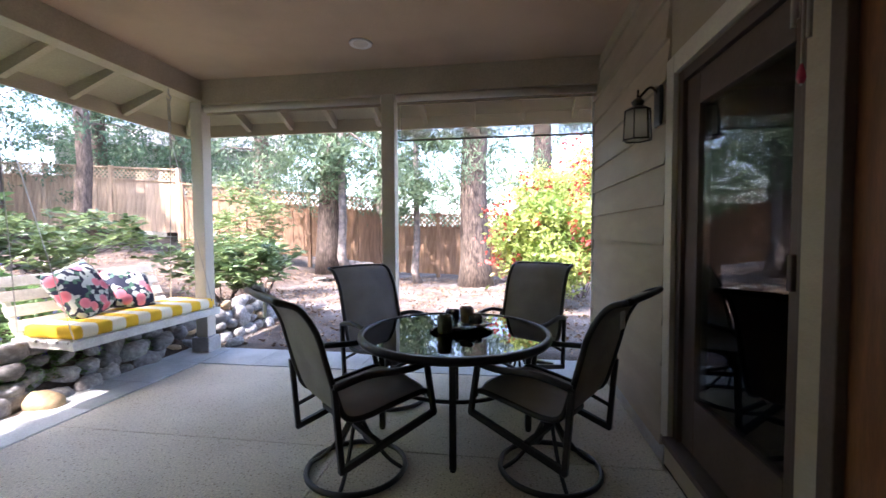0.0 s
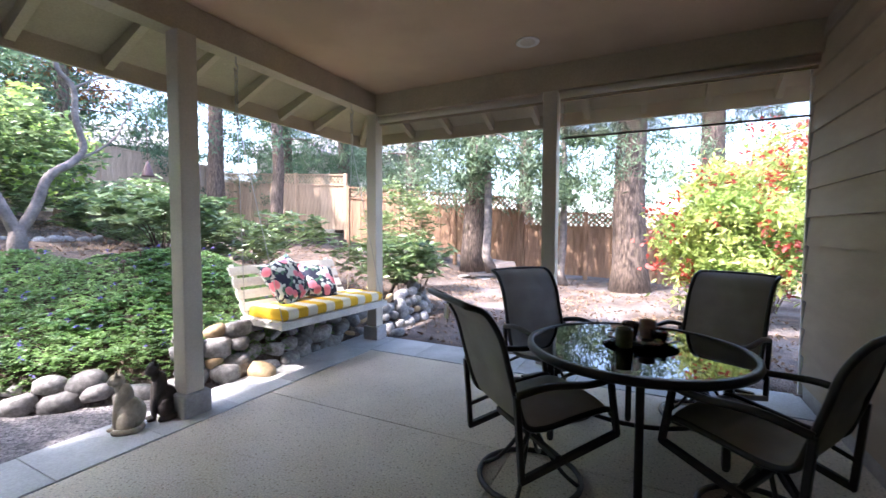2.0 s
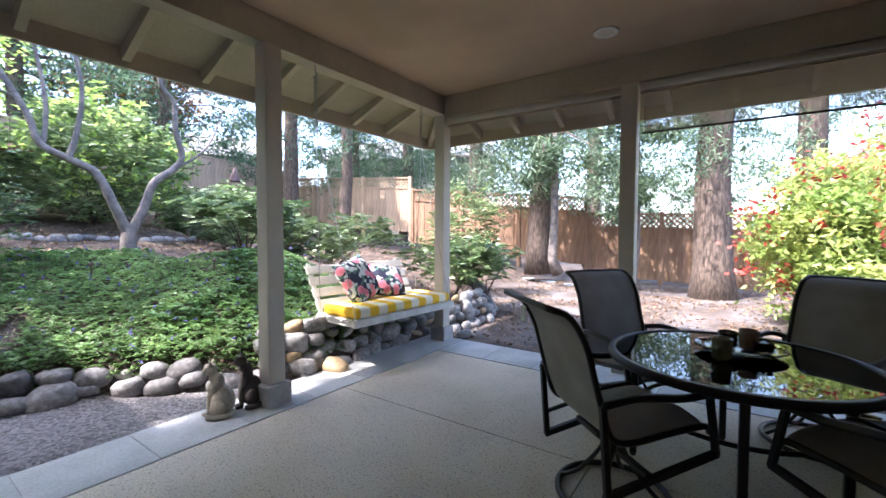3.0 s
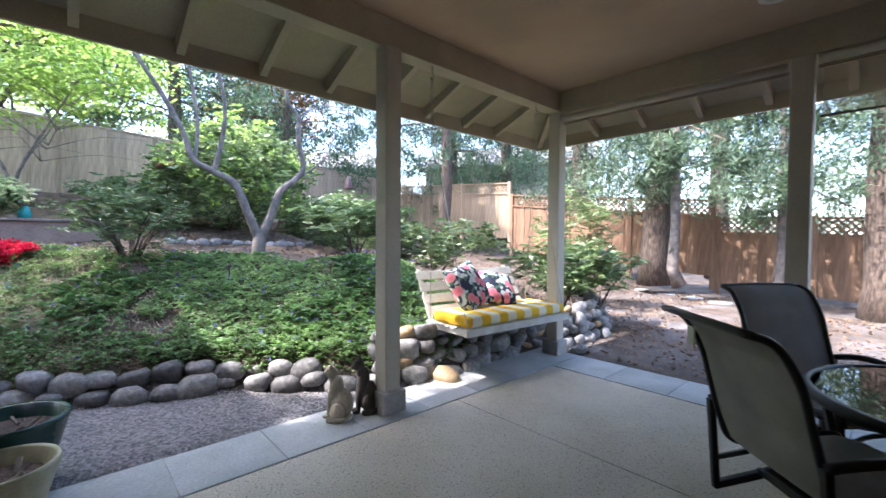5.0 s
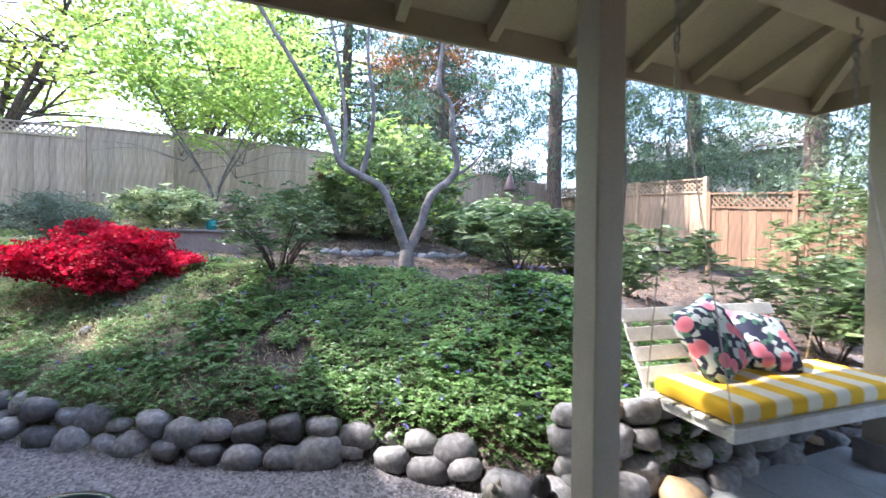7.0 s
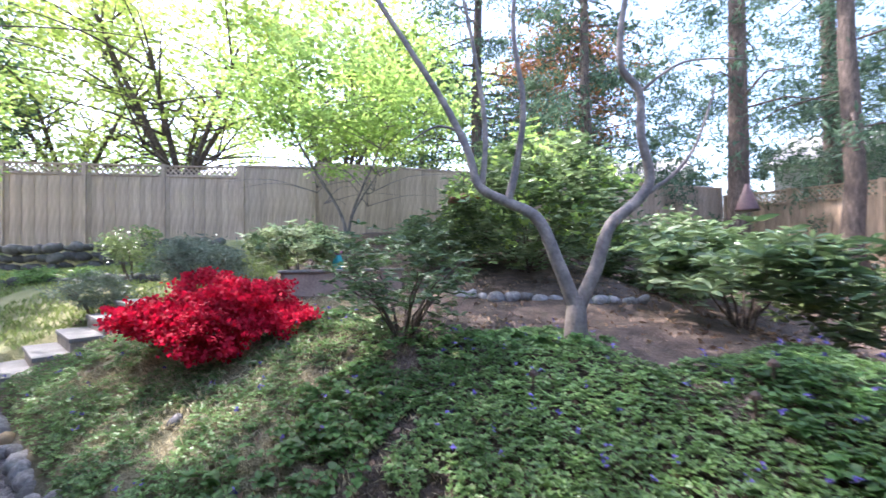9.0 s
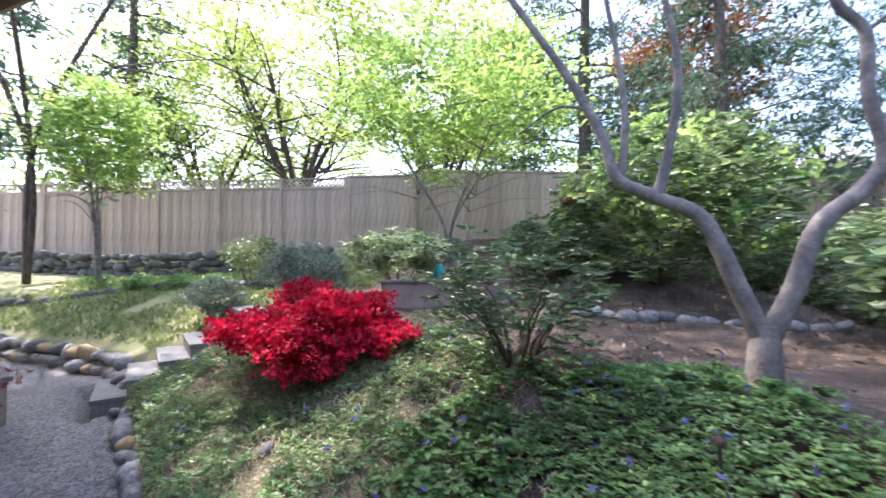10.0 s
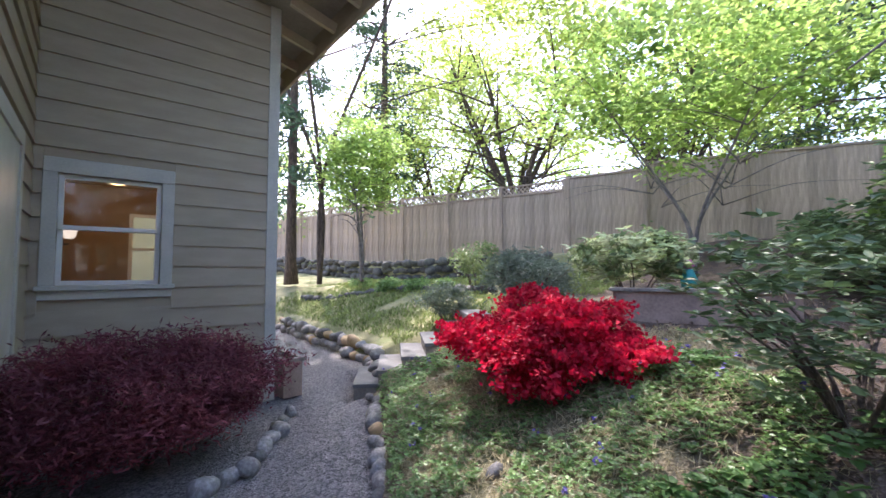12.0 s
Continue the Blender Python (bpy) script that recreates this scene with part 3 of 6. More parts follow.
pa, pb = DOOR0 - 0.052, DOOR1 + 0.052
leaf = part("door_panel", block((WALL_X + 0.02, pb, SILL + 0.031), (WALL_X + 0.055, pb + 0.06, HEAD - 0.052), 0.003), DARKFRAME, door)
part("stile", block((WALL_X + 0.02, pa - 0.12, SILL + 0.031), (WALL_X + 0.055, pa, HEAD - 0.052), 0.003), DARKFRAME, leaf)
part("rail", block((WALL_X + 0.02, pb + 0.061, HEAD - 0.19), (WALL_X + 0.055, pa - 0.121, HEAD - 0.052), 0.003), DARKFRAME, leaf)
part("rail", block((WALL_X + 0.02, pb + 0.061, SILL + 0.031), (WALL_X + 0.055, pa - 0.121, SILL + 0.28), 0.003), DARKFRAME, leaf)
part("pane", block((WALL_X + 0.032, pb + 0.055, SILL + 0.27), (WALL_X + 0.040, pa - 0.115, HEAD - 0.18)), GLASS, leaf).visible_shadow = False
# added panel: gives the pane the brown of dim room and reflections
part("blind", block((WALL_X + 0.075, pb + 0.03, SILL + 0.2), (WALL_X + 0.081, pa - 0.09, HEAD - 0.12)), mat("brown_panel_paint", (0.36, 0.22, 0.155), 0.85, 0.15, 5, 0.1, fine=90), leaf, "added brown panel behind the glass, in place of the room's brown tone")
part("door_handle", block((WALL_X, pb + 0.02, 1.02), (WALL_X + 0.019, pb + 0.04, 1.13), 0.005), DARKFRAME, leaf)
DARKROOM = mat("dim_room_paint", (0.60, 0.37, 0.26), 0.8, 0.2, 3, 0.05)
room = thing("room_interior", PORCH, "dim brown room behind the sliding door", "room", kind="structure")
for nm, lo, hi in (("room_back", (WALL_X + 2.2, -7.2, 0), (WALL_X + 2.3, 0.1, 2.7)), ("room_floor", (WALL_X + 0.16, -7.2, -0.1), (WALL_X + 2.2, 0.1, 0.0)), ("room_ceiling", (WALL_X + 0.165, -7.2, 2.5), (WALL_X + 2.2, 0.0, 2.6)),
                   ("room_side", (WALL_X + 0.16, 0.02, 0), (WALL_X + 2.2, 0.12, 2.5)), ("room_side", (WALL_X + 0.16, -7.2, 0), (WALL_X + 2.2, -7.1, 2.5))):
    part(nm, block(lo, hi), DARKROOM, room)
wd = thing("door_2", PORCH, "orange-brown stained wooden door beside the slider", "door", kind="structure")
part("door_leaf", block((WALL_X + 0.002, -3.9, 0.02), (WALL_X + 0.05, -2.671, 2.1), 0.004), WOOD, wd)
part("door_edge", block((WALL_X - 0.03, -2.725, 0.0), (WALL_X - 0.001, -2.672, 2.1), 0.004), DARKFRAME, wd)
porch_part("wall_south", block((-1.0, -5.95, -0.1), (WALL_X - 0.01, -5.8, 2.9)), SIDING, "tan house wall behind the patio", "wall")


# ---- wing of the house ----
WING = pose(-4.01, -3.62, 0.0, 0, 0, 165)   # x runs along the window wall to its outer corner, y points into the house
WLEN, WTOP = 2.0, 4.9
wing = thing("wall_wing", WING, "grey-tan lap-sided wing of the house with a corner board", "wall", kind="structure")
WX0, WX1, WZ0, WZ1 = 0.18, 0.93, 1.48, 2.46
for lo, hi in (((0, 0, -0.1), (WX0, 0.15, WTOP)), ((WX1, 0, -0.1), (WLEN, 0.15, WTOP)), ((WX0, 0, -0.1), (WX1, 0.15, WZ0)), ((WX0, 0, WZ1), (WX1, 0.15, WTOP)),
               ((WLEN - 0.15, 0.15, -0.1), (WLEN, 6.0, WTOP)), ((-0.15, -2.4, -0.1), (0, 0.15, WTOP)), ((-5.5, -2.4, -0.1), (-0.15, -2.25, WTOP)), ((-5.5, 5.9, -0.1), (WLEN, 6.0, WTOP))):
    part("wall_core", block(lo, hi), SIDING, wing)
for i in range(23):
    z = 0.22 + i * LAP
    spans = [(0.0, WLEN - 0.09)]
    if WZ0 - 0.13 < z + LAP and z < WZ1 + 0.12:
        spans = [(0.0, WX0 - 0.10), (WX1 + 0.10, WLEN - 0.09)]
    for a, b in spans:
        if b - a > 0.02:
            lap((a, 0.0), (b, 0.0), z, LAP, wing)
    lap((0.0, -2.38), (0.0, -0.02), z, LAP, wing) if z > 2.5 else lap((0.0, -0.6), (0.0, -0.02), z, LAP, wing)
WINGTRIM = mat("wing_trim_paint", (0.50, 0.48, 0.42), 0.55, 0.12, 4, 0.08)
part("corner_board", block((WLEN - 0.09, -0.028, 0.1), (WLEN + 0.028, 0.0, WTOP), 0.003), WINGTRIM, wing)
part("corner_board", block((WLEN, 0.0, 0.1), (WLEN + 0.028, 0.09, WTOP), 0.003), WINGTRIM, wing)
win = thing("window_1", WING, "white double-hung window with pale trim showing a lit room", "window", kind="structure")
part("trim_head", block((WX0 - 0.10, -0.035, WZ1), (WX1 + 0.10, -0.001, WZ1 + 0.13), 0.004), WINGTRIM, win)
part("trim_side", block((WX0 - 0.10, -0.033, WZ0), (WX0, -0.001, WZ1), 0.004), WINGTRIM, win)
part("trim_side", block((WX1, -0.033, WZ0), (WX1 + 0.10, -0.001, WZ1), 0.004), WINGTRIM, win)
part("window_sill", block((WX0 - 0.12, -0.07, WZ0 - 0.04), (WX1 + 0.12, -0.001, WZ0), 0.005), WINGTRIM, win)
part("apron", block((WX0 - 0.10, -0.035, WZ0 - 0.12), (WX1 + 0.10, -0.001, WZ0 - 0.04), 0.004), WINGTRIM, win)
mid = (WZ0 + WZ1) / 2 + 0.02
for nm, z0, z1, off in (("upper_sash", mid - 0.02, WZ1 - 0.001, 0.02), ("lower_sash", WZ0 + 0.001, mid + 0.02, 0.055)):
    s = part(nm, block((WX0 + 0.001, off, z0), (WX0 + 0.04, off + 0.03, z1), 0.003), WHITE, win)
    part("stile", block((WX1 - 0.04, off, z0), (WX1 - 0.001, off + 0.03, z1), 0.003), WHITE, s)
    part("rail", block((WX0 + 0.04, off, z0), (WX1 - 0.04, off + 0.03, z0 + 0.04), 0.003), WHITE, s)
    part("rail", block((WX0 + 0.04, off, z1 - 0.04), (WX1 - 0.04, off + 0.03, z1), 0.003), WHITE, s)
    part("pane", block((WX0 + 0.03, off + 0.012, z0 + 0.03), (WX1 - 0.03, off + 0.016, z1 - 0.03)), GLASS, s).visible_shadow = False
GOLD = mat("golden_wall_paint", (0.30, 0.19, 0.09), 0.8, 0.15, 3, 0.05)
kit = thing("room_interior", WING, "warm golden kitchen seen through the window", "room", kind="structure")
part("room_back", block((-2.6, 3.2, 0.4), (WLEN - 0.16, 3.3, 3.0)), GOLD, kit)
part("room_floor", block((-2.6, 0.16, 0.3), (WLEN - 0.16, 3.2, 0.4)), WOOD, kit)
part("room_ceiling", block((-2.6, 0.16, 2.9), (WLEN - 0.16, 3.3, 3.0)), mat("room_ceiling_paint", (0.5, 0.36, 0.2), 0.8, 0.1, 3, 0.05), kit)
part("room_side", block((-2.7, 0.16, 0.3), (-2.6, 3.3, 3.0)), GOLD, kit)
fixture = thing("ceiling_lamp", WING @ pose(0.62, 1.9, 2.88), "lit frosted-glass bowl ceiling lamp with brass rim", "lamp")
part("bowl", lathe([(0.02, -0.16), (0.12, -0.14), (0.17, -0.09), (0.18, -0.06)], 20), glow("lamp_glow", (1.0, 0.75, 0.4), 0.7), fixture, smooth=True)
part("stem", tube([(0, 0, -0.06), (0, 0, 0.02)], 0.02), mat("brass", (0.5, 0.32, 0.1), 0.35, 0.1, 5, 0.05, metal=0.9), fixture)
kitchen_light = new("kitchen_light", bpy.data.lights.new("kitchen_light", "POINT"))
kitchen_light.data.energy, kitchen_light.data.color, kitchen_light.data.shadow_soft_size = 3.2, (1.0, 0.72, 0.42), 0.15
kitchen_light.matrix_world = WING @ pose(0.62, 1.9, 2.6)
sconce = thing("wall_sconce", WING @ pose(0.22, 1.0, 1.95), "white cup-shaped glass sconce on a bracket", "lamp")
part("shade", lathe([(0.03, 0.0), (0.05, 0.02), (0.075, 0.12)], 14), glow("sconce_glow", (1.0, 0.9, 0.7), 0.2), sconce, smooth=True)
part("bracket", bar((0, 0, -0.06), (-0.2, 0, -0.06), 0.02, 0.02), IRON, sconce)
backwin = thing("window_2", WING @ pose(1.28, 3.19, 1.45), "white-framed far kitchen window with daylight and greenery", "window", kind="structure")
part("pane", block((-0.42, -0.012, 0), (0.42, -0.006, 1.0)), glow("daylight_outside", (0.50, 0.58, 0.42), 0.075), backwin)
for lo, hi in (((-0.47, -0.03, -0.05), (0.47, -0.013, 0.0)), ((-0.47, -0.03, 1.0), (0.47, -0.013, 1.05)), ((-0.47, -0.03, 0), (-0.42, -0.013, 1)), ((0.42, -0.03, 0), (0.47, -0.013, 1)), ((-0.42, -0.03, 0.48), (0.42, -0.014, 0.52))):
    part("window_frame", block(lo, hi), WHITE, backwin)
# second door opening on the short return wall
sd = thing("door_3", WING, "white-trimmed glazed door on the return wall", "door", kind="structure")
part("trim_head", block((0.001, -1.75, 2.50), (0.03, -0.62, 2.62), 0.003), WINGTRIM, sd)
part("trim_side", block((0.001, -0.72, 0.3), (0.03, -0.62, 2.50), 0.003), WINGTRIM, sd)
part("trim_side", block((0.001, -1.75, 0.3), (0.03, -1.65, 2.50), 0.003), WINGTRIM, sd)
part("door_leaf", block((0.001, -1.65, 0.3), (0.015, -0.72, 2.5)), WINGTRIM, sd)
# raking eave beyond the outer corner
ev = thing("wing_eave", WING, "grey board eave with exposed rafters on the wing", "eave", kind="structure")
for i in range(9):
    y0 = -1.9 + i * 0.62
    part("rafter", bar((WLEN + 0.03, y0 + 0.3, 4.60), (WLEN + 0.55, y0 + 0.3, 4.47), 0.05, 0.12), TRIM, ev)
part("eave_boards", block((WLEN - 0.4, -2.2, 4.66), (WLEN + 0.62, 5.9, 4.70)), mat("eave_board_paint", (0.33, 0.30, 0.26), 0.7, 0.2, 3, 0.1), ev)
part("fascia", block((WLEN + 0.56, -2.2, 4.36), (WLEN + 0.60, 5.9, 4.66)), SIDING, ev)
wroof = bmesh.new()
rv = [wroof.verts.new(p) for p in ((WLEN + 0.65, -2.3, 4.72), (WLEN + 0.65, 6.2, 4.72), (-1.6, 6.2, 6.0), (-1.6, -2.3, 6.0), (-6, -2.3, 4.7), (-6, 6.2, 4.7))]
for f in ((0, 1, 2, 3), (3, 2, 5, 4)):
    wroof.faces.new([rv[i] for i in f])
wr = part("roof_wing", wroof, ROOF)
wr.matrix_world = WING
tagged(wr, "dark shingled roof over the wing", "roof", kind="structure")
box = thing("wooden_planter", WING @ pose(2.17, 0.12, 0.2, 0, 0, 6) @ Matrix.Diagonal((0.55, 0.8, 1.15, 1)), "weathered wooden planter box at the house corner", "planter")
for lo, hi in (((-0.2, -0.32, 0), (0.2, -0.28, 0.34)), ((-0.2, 0.28, 0), (0.2, 0.32, 0.34)), ((-0.2, -0.28, 0), (-0.165, 0.28, 0.34)), ((0.165, -0.28, 0), (0.2, 0.28, 0.34))):
    part("side_board", block(lo, hi, 0.004), PINKWALL, box)
for lo, hi in (((-0.24, -0.36, 0.34), (0.24, -0.27, 0.375)), ((-0.24, 0.27, 0.34), (0.24, 0.36, 0.375)), ((-0.24, -0.27, 0.34), (-0.15, 0.27, 0.375)), ((0.15, -0.27, 0.34), (0.24, 0.27, 0.375))):
    part("rim", block(lo, hi, 0.004), DECKWOOD, box)
part("earth", block((-0.16, -0.28, 0.0), (0.16, 0.28, 0.28)), SOIL, box)


# ---- fences ----
def fence(a, b, z_a, z_b, tall, lattice, material, label, panel=1.9, board=0.15):
    """A board fence from a to b with posts, a rail and a lattice band on top."""
    a, b = Vector((*a, z_a)), Vector((*b, z_b))
    t = thing("fence", Matrix.Translation(a), label, "fence")
    d = b - a
    n = max(1, round(d.xy.length / panel))
    body = tall - lattice
    side = Vector((-d.y, d.x, 0)).normalized()
    plank = bpy.data.meshes.new("board")
    pb_ = block((-board / 2, -0.01, 0), (board / 2, 0.01, body), 0.003)
    pb_.to_mesh(plank)
    pb_.free()
    plank.materials.append(material)
    for i in range(n + 1):
        p = d * (i / n)
        part("post", block(p + Vector((-0.05, -0.05, -0.3)), p + Vector((0.05, 0.05, tall + 0.05)), 0.006), material, t)
    for i in range(n):
        p, q = d * (i / n), d * ((i + 1) / n)
        m = max(2, round((q - p).xy.length / board))
        for k in range(m):
            u, v = p.lerp(q, k / m), p.lerp(q, (k + 1) / m)
            ob = new("board", plank)
            ob.parent = t
            ob.matrix_basis = pose(*((u + v) / 2 + side * 0.012 * (k % 2) + Vector((0, 0, rng.uniform(-0.008, 0.008)))), 0, 0, math.degrees(math.atan2(d.y, d.x))) @ Matrix.Diagonal((1.03 * (q - p).xy.length / m / board * 0.985, 1, 1, 1))
        part("rail", bar(p + Vector((0, 0, body + 0.02)), q + Vector((0, 0, body + 0.02)), 0.07, 0.05), material, t)
        if lattice:
            part("cap_rail", bar(p + Vector((0, 0, tall)), q + Vector((0, 0, tall)), 0.09, 0.04), material, t)
            bm = bmesh.new()
            step, ln = 0.13, (q - p).length
            for sgn in (1, -1):
                k = -lattice
                while k < ln:
                    s0, s1 = max(k, 0), min(k + lattice - 0.03, ln)
                    if s1 > s0 + 0.01:
                        z0, z1 = (s0 - k, s1 - k)
                        if sgn < 0:
                            z0, z1 = lattice - 0.03 - z0, lattice - 0.03 - z1
                        bar(p.lerp(q, s0 / ln) + Vector((0, 0, body + 0.04 + z0)) + side * 0.006 * sgn, p.lerp(q, s1 / ln) + Vector((0, 0, body + 0.04 + z1)) + side * 0.006 * sgn, 0.01, 0.035, 0, bm)
                    k += step
            part("lattice", bm, material, t)
    return t


fence((-14.15, -16), (-14.15, -2.6), 2.0, 1.85, 2.18, 0.28, FENCE_GREY, "weathered cedar board fence with lattice top on a stone wall", 2.0)
fence((-14.1, -2.5), (-14.2, -0.65), 2.2, 2.2, 1.85, 0, FENCE_GREY, "tall weathered cedar fence section", 1.8)
fence((-14.25, -0.6), (-14.3, 11.7), 2.2, 1.6, 2.0, 0.0, FENCE_GREY, "weathered cedar board fence behind the shrubs", 1.9)
fence((-14.2, 11.8), (-8.0, 11.95), 1.55, 1.2, 1.8, 0.35, FENCE_SUN_TINT, "cedar board fence with lattice top, sunlight put into its pale colour", 1.9)
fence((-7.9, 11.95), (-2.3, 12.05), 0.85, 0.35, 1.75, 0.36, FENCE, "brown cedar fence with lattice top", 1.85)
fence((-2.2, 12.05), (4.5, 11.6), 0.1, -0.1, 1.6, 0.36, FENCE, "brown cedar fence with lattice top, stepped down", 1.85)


# ---- trees ----
def limb(bm, pts, r0, r1, sides=8, steps=5, wobble=0.0):
    line = curve(pts, steps)
    if wobble:
        line = [p + Vector(rng.normal(size=3)) * wobble for p in line]
    n = len(line)
    tube(line, [r0 + (r1 - r0) * (i / (n - 1)) ** 0.8 for i in range(n)], sides, bm)


def twigs(bm, start, n, length, spread, up=0.4, r=0.012):
    tips = []
    for _ in range(n):
        d = unit(1)[0] * spread
        d[2] = abs(d[2]) * 0.6 + up
        a = Vector(start)
        b = a + Vector(d) * length * rng.uniform(0.6, 1.2)
        mid = a.lerp(b, 0.5) + Vector(rng.normal(size=3)) * length * 0.08
        tube([a, mid, b], [r, r * 0.7, r * 0.3], 5, bm)
        tips += [mid, b]
    return tips


def fir(x, y, z, tall, r, label, lean=(0, 0), first=3.0, reach=2.6, n=46, material=None, per=90, side_only=None, bark=None, slim=0.1, leaf=(0.20, 0.055)):
    t = thing("fir_tree", pose(x, y, z), label, "tree", "tall conifers")
    bm = bmesh.new()
    top = Vector((lean[0] * tall, lean[1] * tall, tall))
    line = [top * f + Vector((rng.normal() * 0.04, rng.normal() * 0.04, 0)) for f in (-0.01, 0.03, 0.12, 0.3, 0.55, 0.8, 1.0)]
    tube(line, [r * 1.55, r * 1.15, r, r * 0.85, r * 0.6, r * 0.35, r * 0.06], 14, bm)
    part("trunk", bm, bark or BARK, t, smooth=True)
    if not n:
        return t
    br, cs = bmesh.new(), []
    for i in range(n):
        f = first / tall + (1 - first / tall) * (i + rng.random()) / n
        a = top * f
        ang = rng.uniform(0, 2 * math.pi)
        ln = reach * (1.05 - f) ** 0.6 * rng.uniform(0.6, 1.15)
        e = a + Vector((math.cos(ang) * ln, math.sin(ang) * ln, -0.25 * ln * rng.uniform(0.2, 1.4)))
        midp = a.lerp(e, 0.5) + Vector((0, 0, 0.12 * ln))
        tube([a, midp, e], [r * 0.16, r * 0.1, r * 0.03], 5, br)
        k = rng.random(per) ** 0.6
        base = np.array(a) * (1 - k)[:, None] + np.array(e) * k[:, None]
        off = rng.normal(size=(per, 3)) * np.array([slim * ln, slim * ln, 0.05 * ln + 0.03])
        off[:, 2] -= np.abs(rng.normal(size=per)) * 0.09 * ln
        cs.append(base + off)
    tagged(part("branchwork", br, bark or BARK, t), kind="stuff")
    leaf_object("foliage", np.concatenate(cs), leaf[0], leaf[1], material or L_FIR, t, droop=0.5)
    return t


fir(0.5, 10.25, -0.05, 19, 0.30, "tall fir with deeply furrowed brown bark beside the fence", n=30, first=6.0, reach=3.2)
fir(-3.2, 11.0, 0.35, 17, 0.26, "leaning fir trunk with flared root by the fence", lean=(0.035, 0), n=40, first=2.6, reach=3.4, material=L_FIRSUN, per=150)
fir(-2.55, 10.2, 0.35, 9, 0.09, "slim pale-barked young tree by the fence", n=26, first=1.9, reach=1.6, material=L_FIRSUN, per=150, bark=SMOOTH_BARK)
fir(-0.9, 10.6, 0.0, 8, 0.08, "slim pale-barked young tree with drooping foliage", n=26, first=1.7, reach=1.5, material=L_FIRSUN, per=140, bark=SMOOTH_BARK)
fir(-9.6, 10.6, 1.2, 15, 0.17, "fir trunk in front of the sunlit fence", n=22, first=2.4, reach=2.4)
fir(-6.5, 13.8, 0.9, 16, 0.25, "fir beyond the fence", n=40, first=2.2, reach=3.4, material=L_FIRSUN, per=130)
fir(2.6, 15.0, 0.0, 20, 0.33, "fir trunk beyond the fence", n=24, first=7.0, reach=3.0)
fir(-12.35, 10.63, 1.45, 21, 0.24, "fir with bare pale lower trunk", n=34, first=3.6, reach=2.8)
fir(-14.5, 16.0, 1.6, 20, 0.26, "fir beyond the back fence", n=36, first=4.0, reach=3.0)
fir(-10.8, 15.5, 1.3, 20, 0.24, "fir beyond the sunlit fence", n=36, first=3.0, reach=3.2, per=120)
fir(-16.8, 4.5, 2.0, 17, 0.22, "fir beyond the weathered fence", n=58, first=3.0, reach=3.7, per=190)
fir(-12.8, 6.6, 1.6, 15, 0.15, "young fir with drooping boughs", n=54, first=2.2, reach=2.9, per=210)
fir(-17.6, -12.5, 2.2, 19, 0.22, "dark fir beyond the fence", n=80, first=2.6, reach=3.2, per=110, leaf=(0.26, 0.08))
fir(-10.6, -9.6, 1.4, 17, 0.14, "tall dark fir near the house corner", n=85, first=2.4, reach=2.7, per=110, leaf=(0.26, 0.075))
fir(-3.0, 16.0, 0.2, 18, 0.26, "fir beyond the far fence", n=44, first=2.4, reach=3.6, material=L_FIRSUN, per=130)
fir(6.0, 14.0, 0.0, 18, 0.26, "fir beyond the far fence corner", n=40, first=3.0, reach=3.6, material=L_FIRSUN, per=110)


def leafy_tree(x, y, z, tall, r, crown, label, material, n_clumps, per, leaf, spread=0.28, stems=3, hollow=0.25, bark=None, lean=(0, 0)):
    t = thing("maple_tree", pose(x, y, z), label, "tree", "leafy trees")
    bm, tips = bmesh.new(), []
    for i in range(stems):
        a = 2 * math.pi * i / stems + rng.random()
        e = Vector((math.cos(a) * crown[0] * 0.55, math.sin(a) * crown[1] * 0.55, tall * rng.uniform(0.75, 1.0))) + Vector((*lean, 0))
        limb(bm, [(0, 0, -0.15), (math.cos(a) * 0.12, math.sin(a) * 0.12, tall * 0.25), e * 0.6 + Vector((0, 0, tall * 0.08)), e], r, r * 0.2, 8)
        for f in (0.45, 0.6, 0.75, 0.9):
            b = Vector((0, 0, 0)).lerp(e, f)
            for _ in range(3):
                v = unit(1)[0] * np.array(crown) * 0.7
                q = b + Vector((v[0], v[1], abs(v[2]) * 0.7))
                limb(bm, [b, b.lerp(q, 0.5) + Vector((0, 0, 0.15)), q], r * 0.28, r * 0.05, 5, 3)
                tips.append(q)
    part("trunk", bm, bark or SMOOTH_BARK, t, smooth=True)
    c = clumps((*lean, tall), crown, n_clumps, per, (spread, spread, spread * 0.22), hollow)
    leaf_object("crown", c, leaf, leaf * 0.8, material, t, flat=0.7, full=True)
    return t


leafy_tree(-10.9, 0.6, 1.6, 3.1, 0.042, (2.5, 2.6, 1.35), "small multi-stemmed tree with fresh lime-green leaves", L_MAPLE, 210, 40, 0.10, 0.26, 4)
leafy_tree(-17.2, -5.5, 2.0, 7.4, 0.17, (4.2, 4.4, 4.6), "tall maple with sunlit yellow-green spring leaves", L_LIME, 230, 44, 0.15, 0.42, 6, bark=BARK)
leafy_tree(-18.6, -0.5, 2.0, 7.2, 0.16, (4.0, 4.2, 4.4), "tall maple with bright spring leaves beyond the fence", L_LIME, 220, 44, 0.15, 0.42, 6, bark=BARK)
leafy_tree(-19.5, -10.5, 2.0, 7.0, 0.16, (3.8, 4.2, 4.4), "tall thin maple beyond the fence", L_LIME, 190, 40, 0.16, 0.45, 4, bark=BARK)
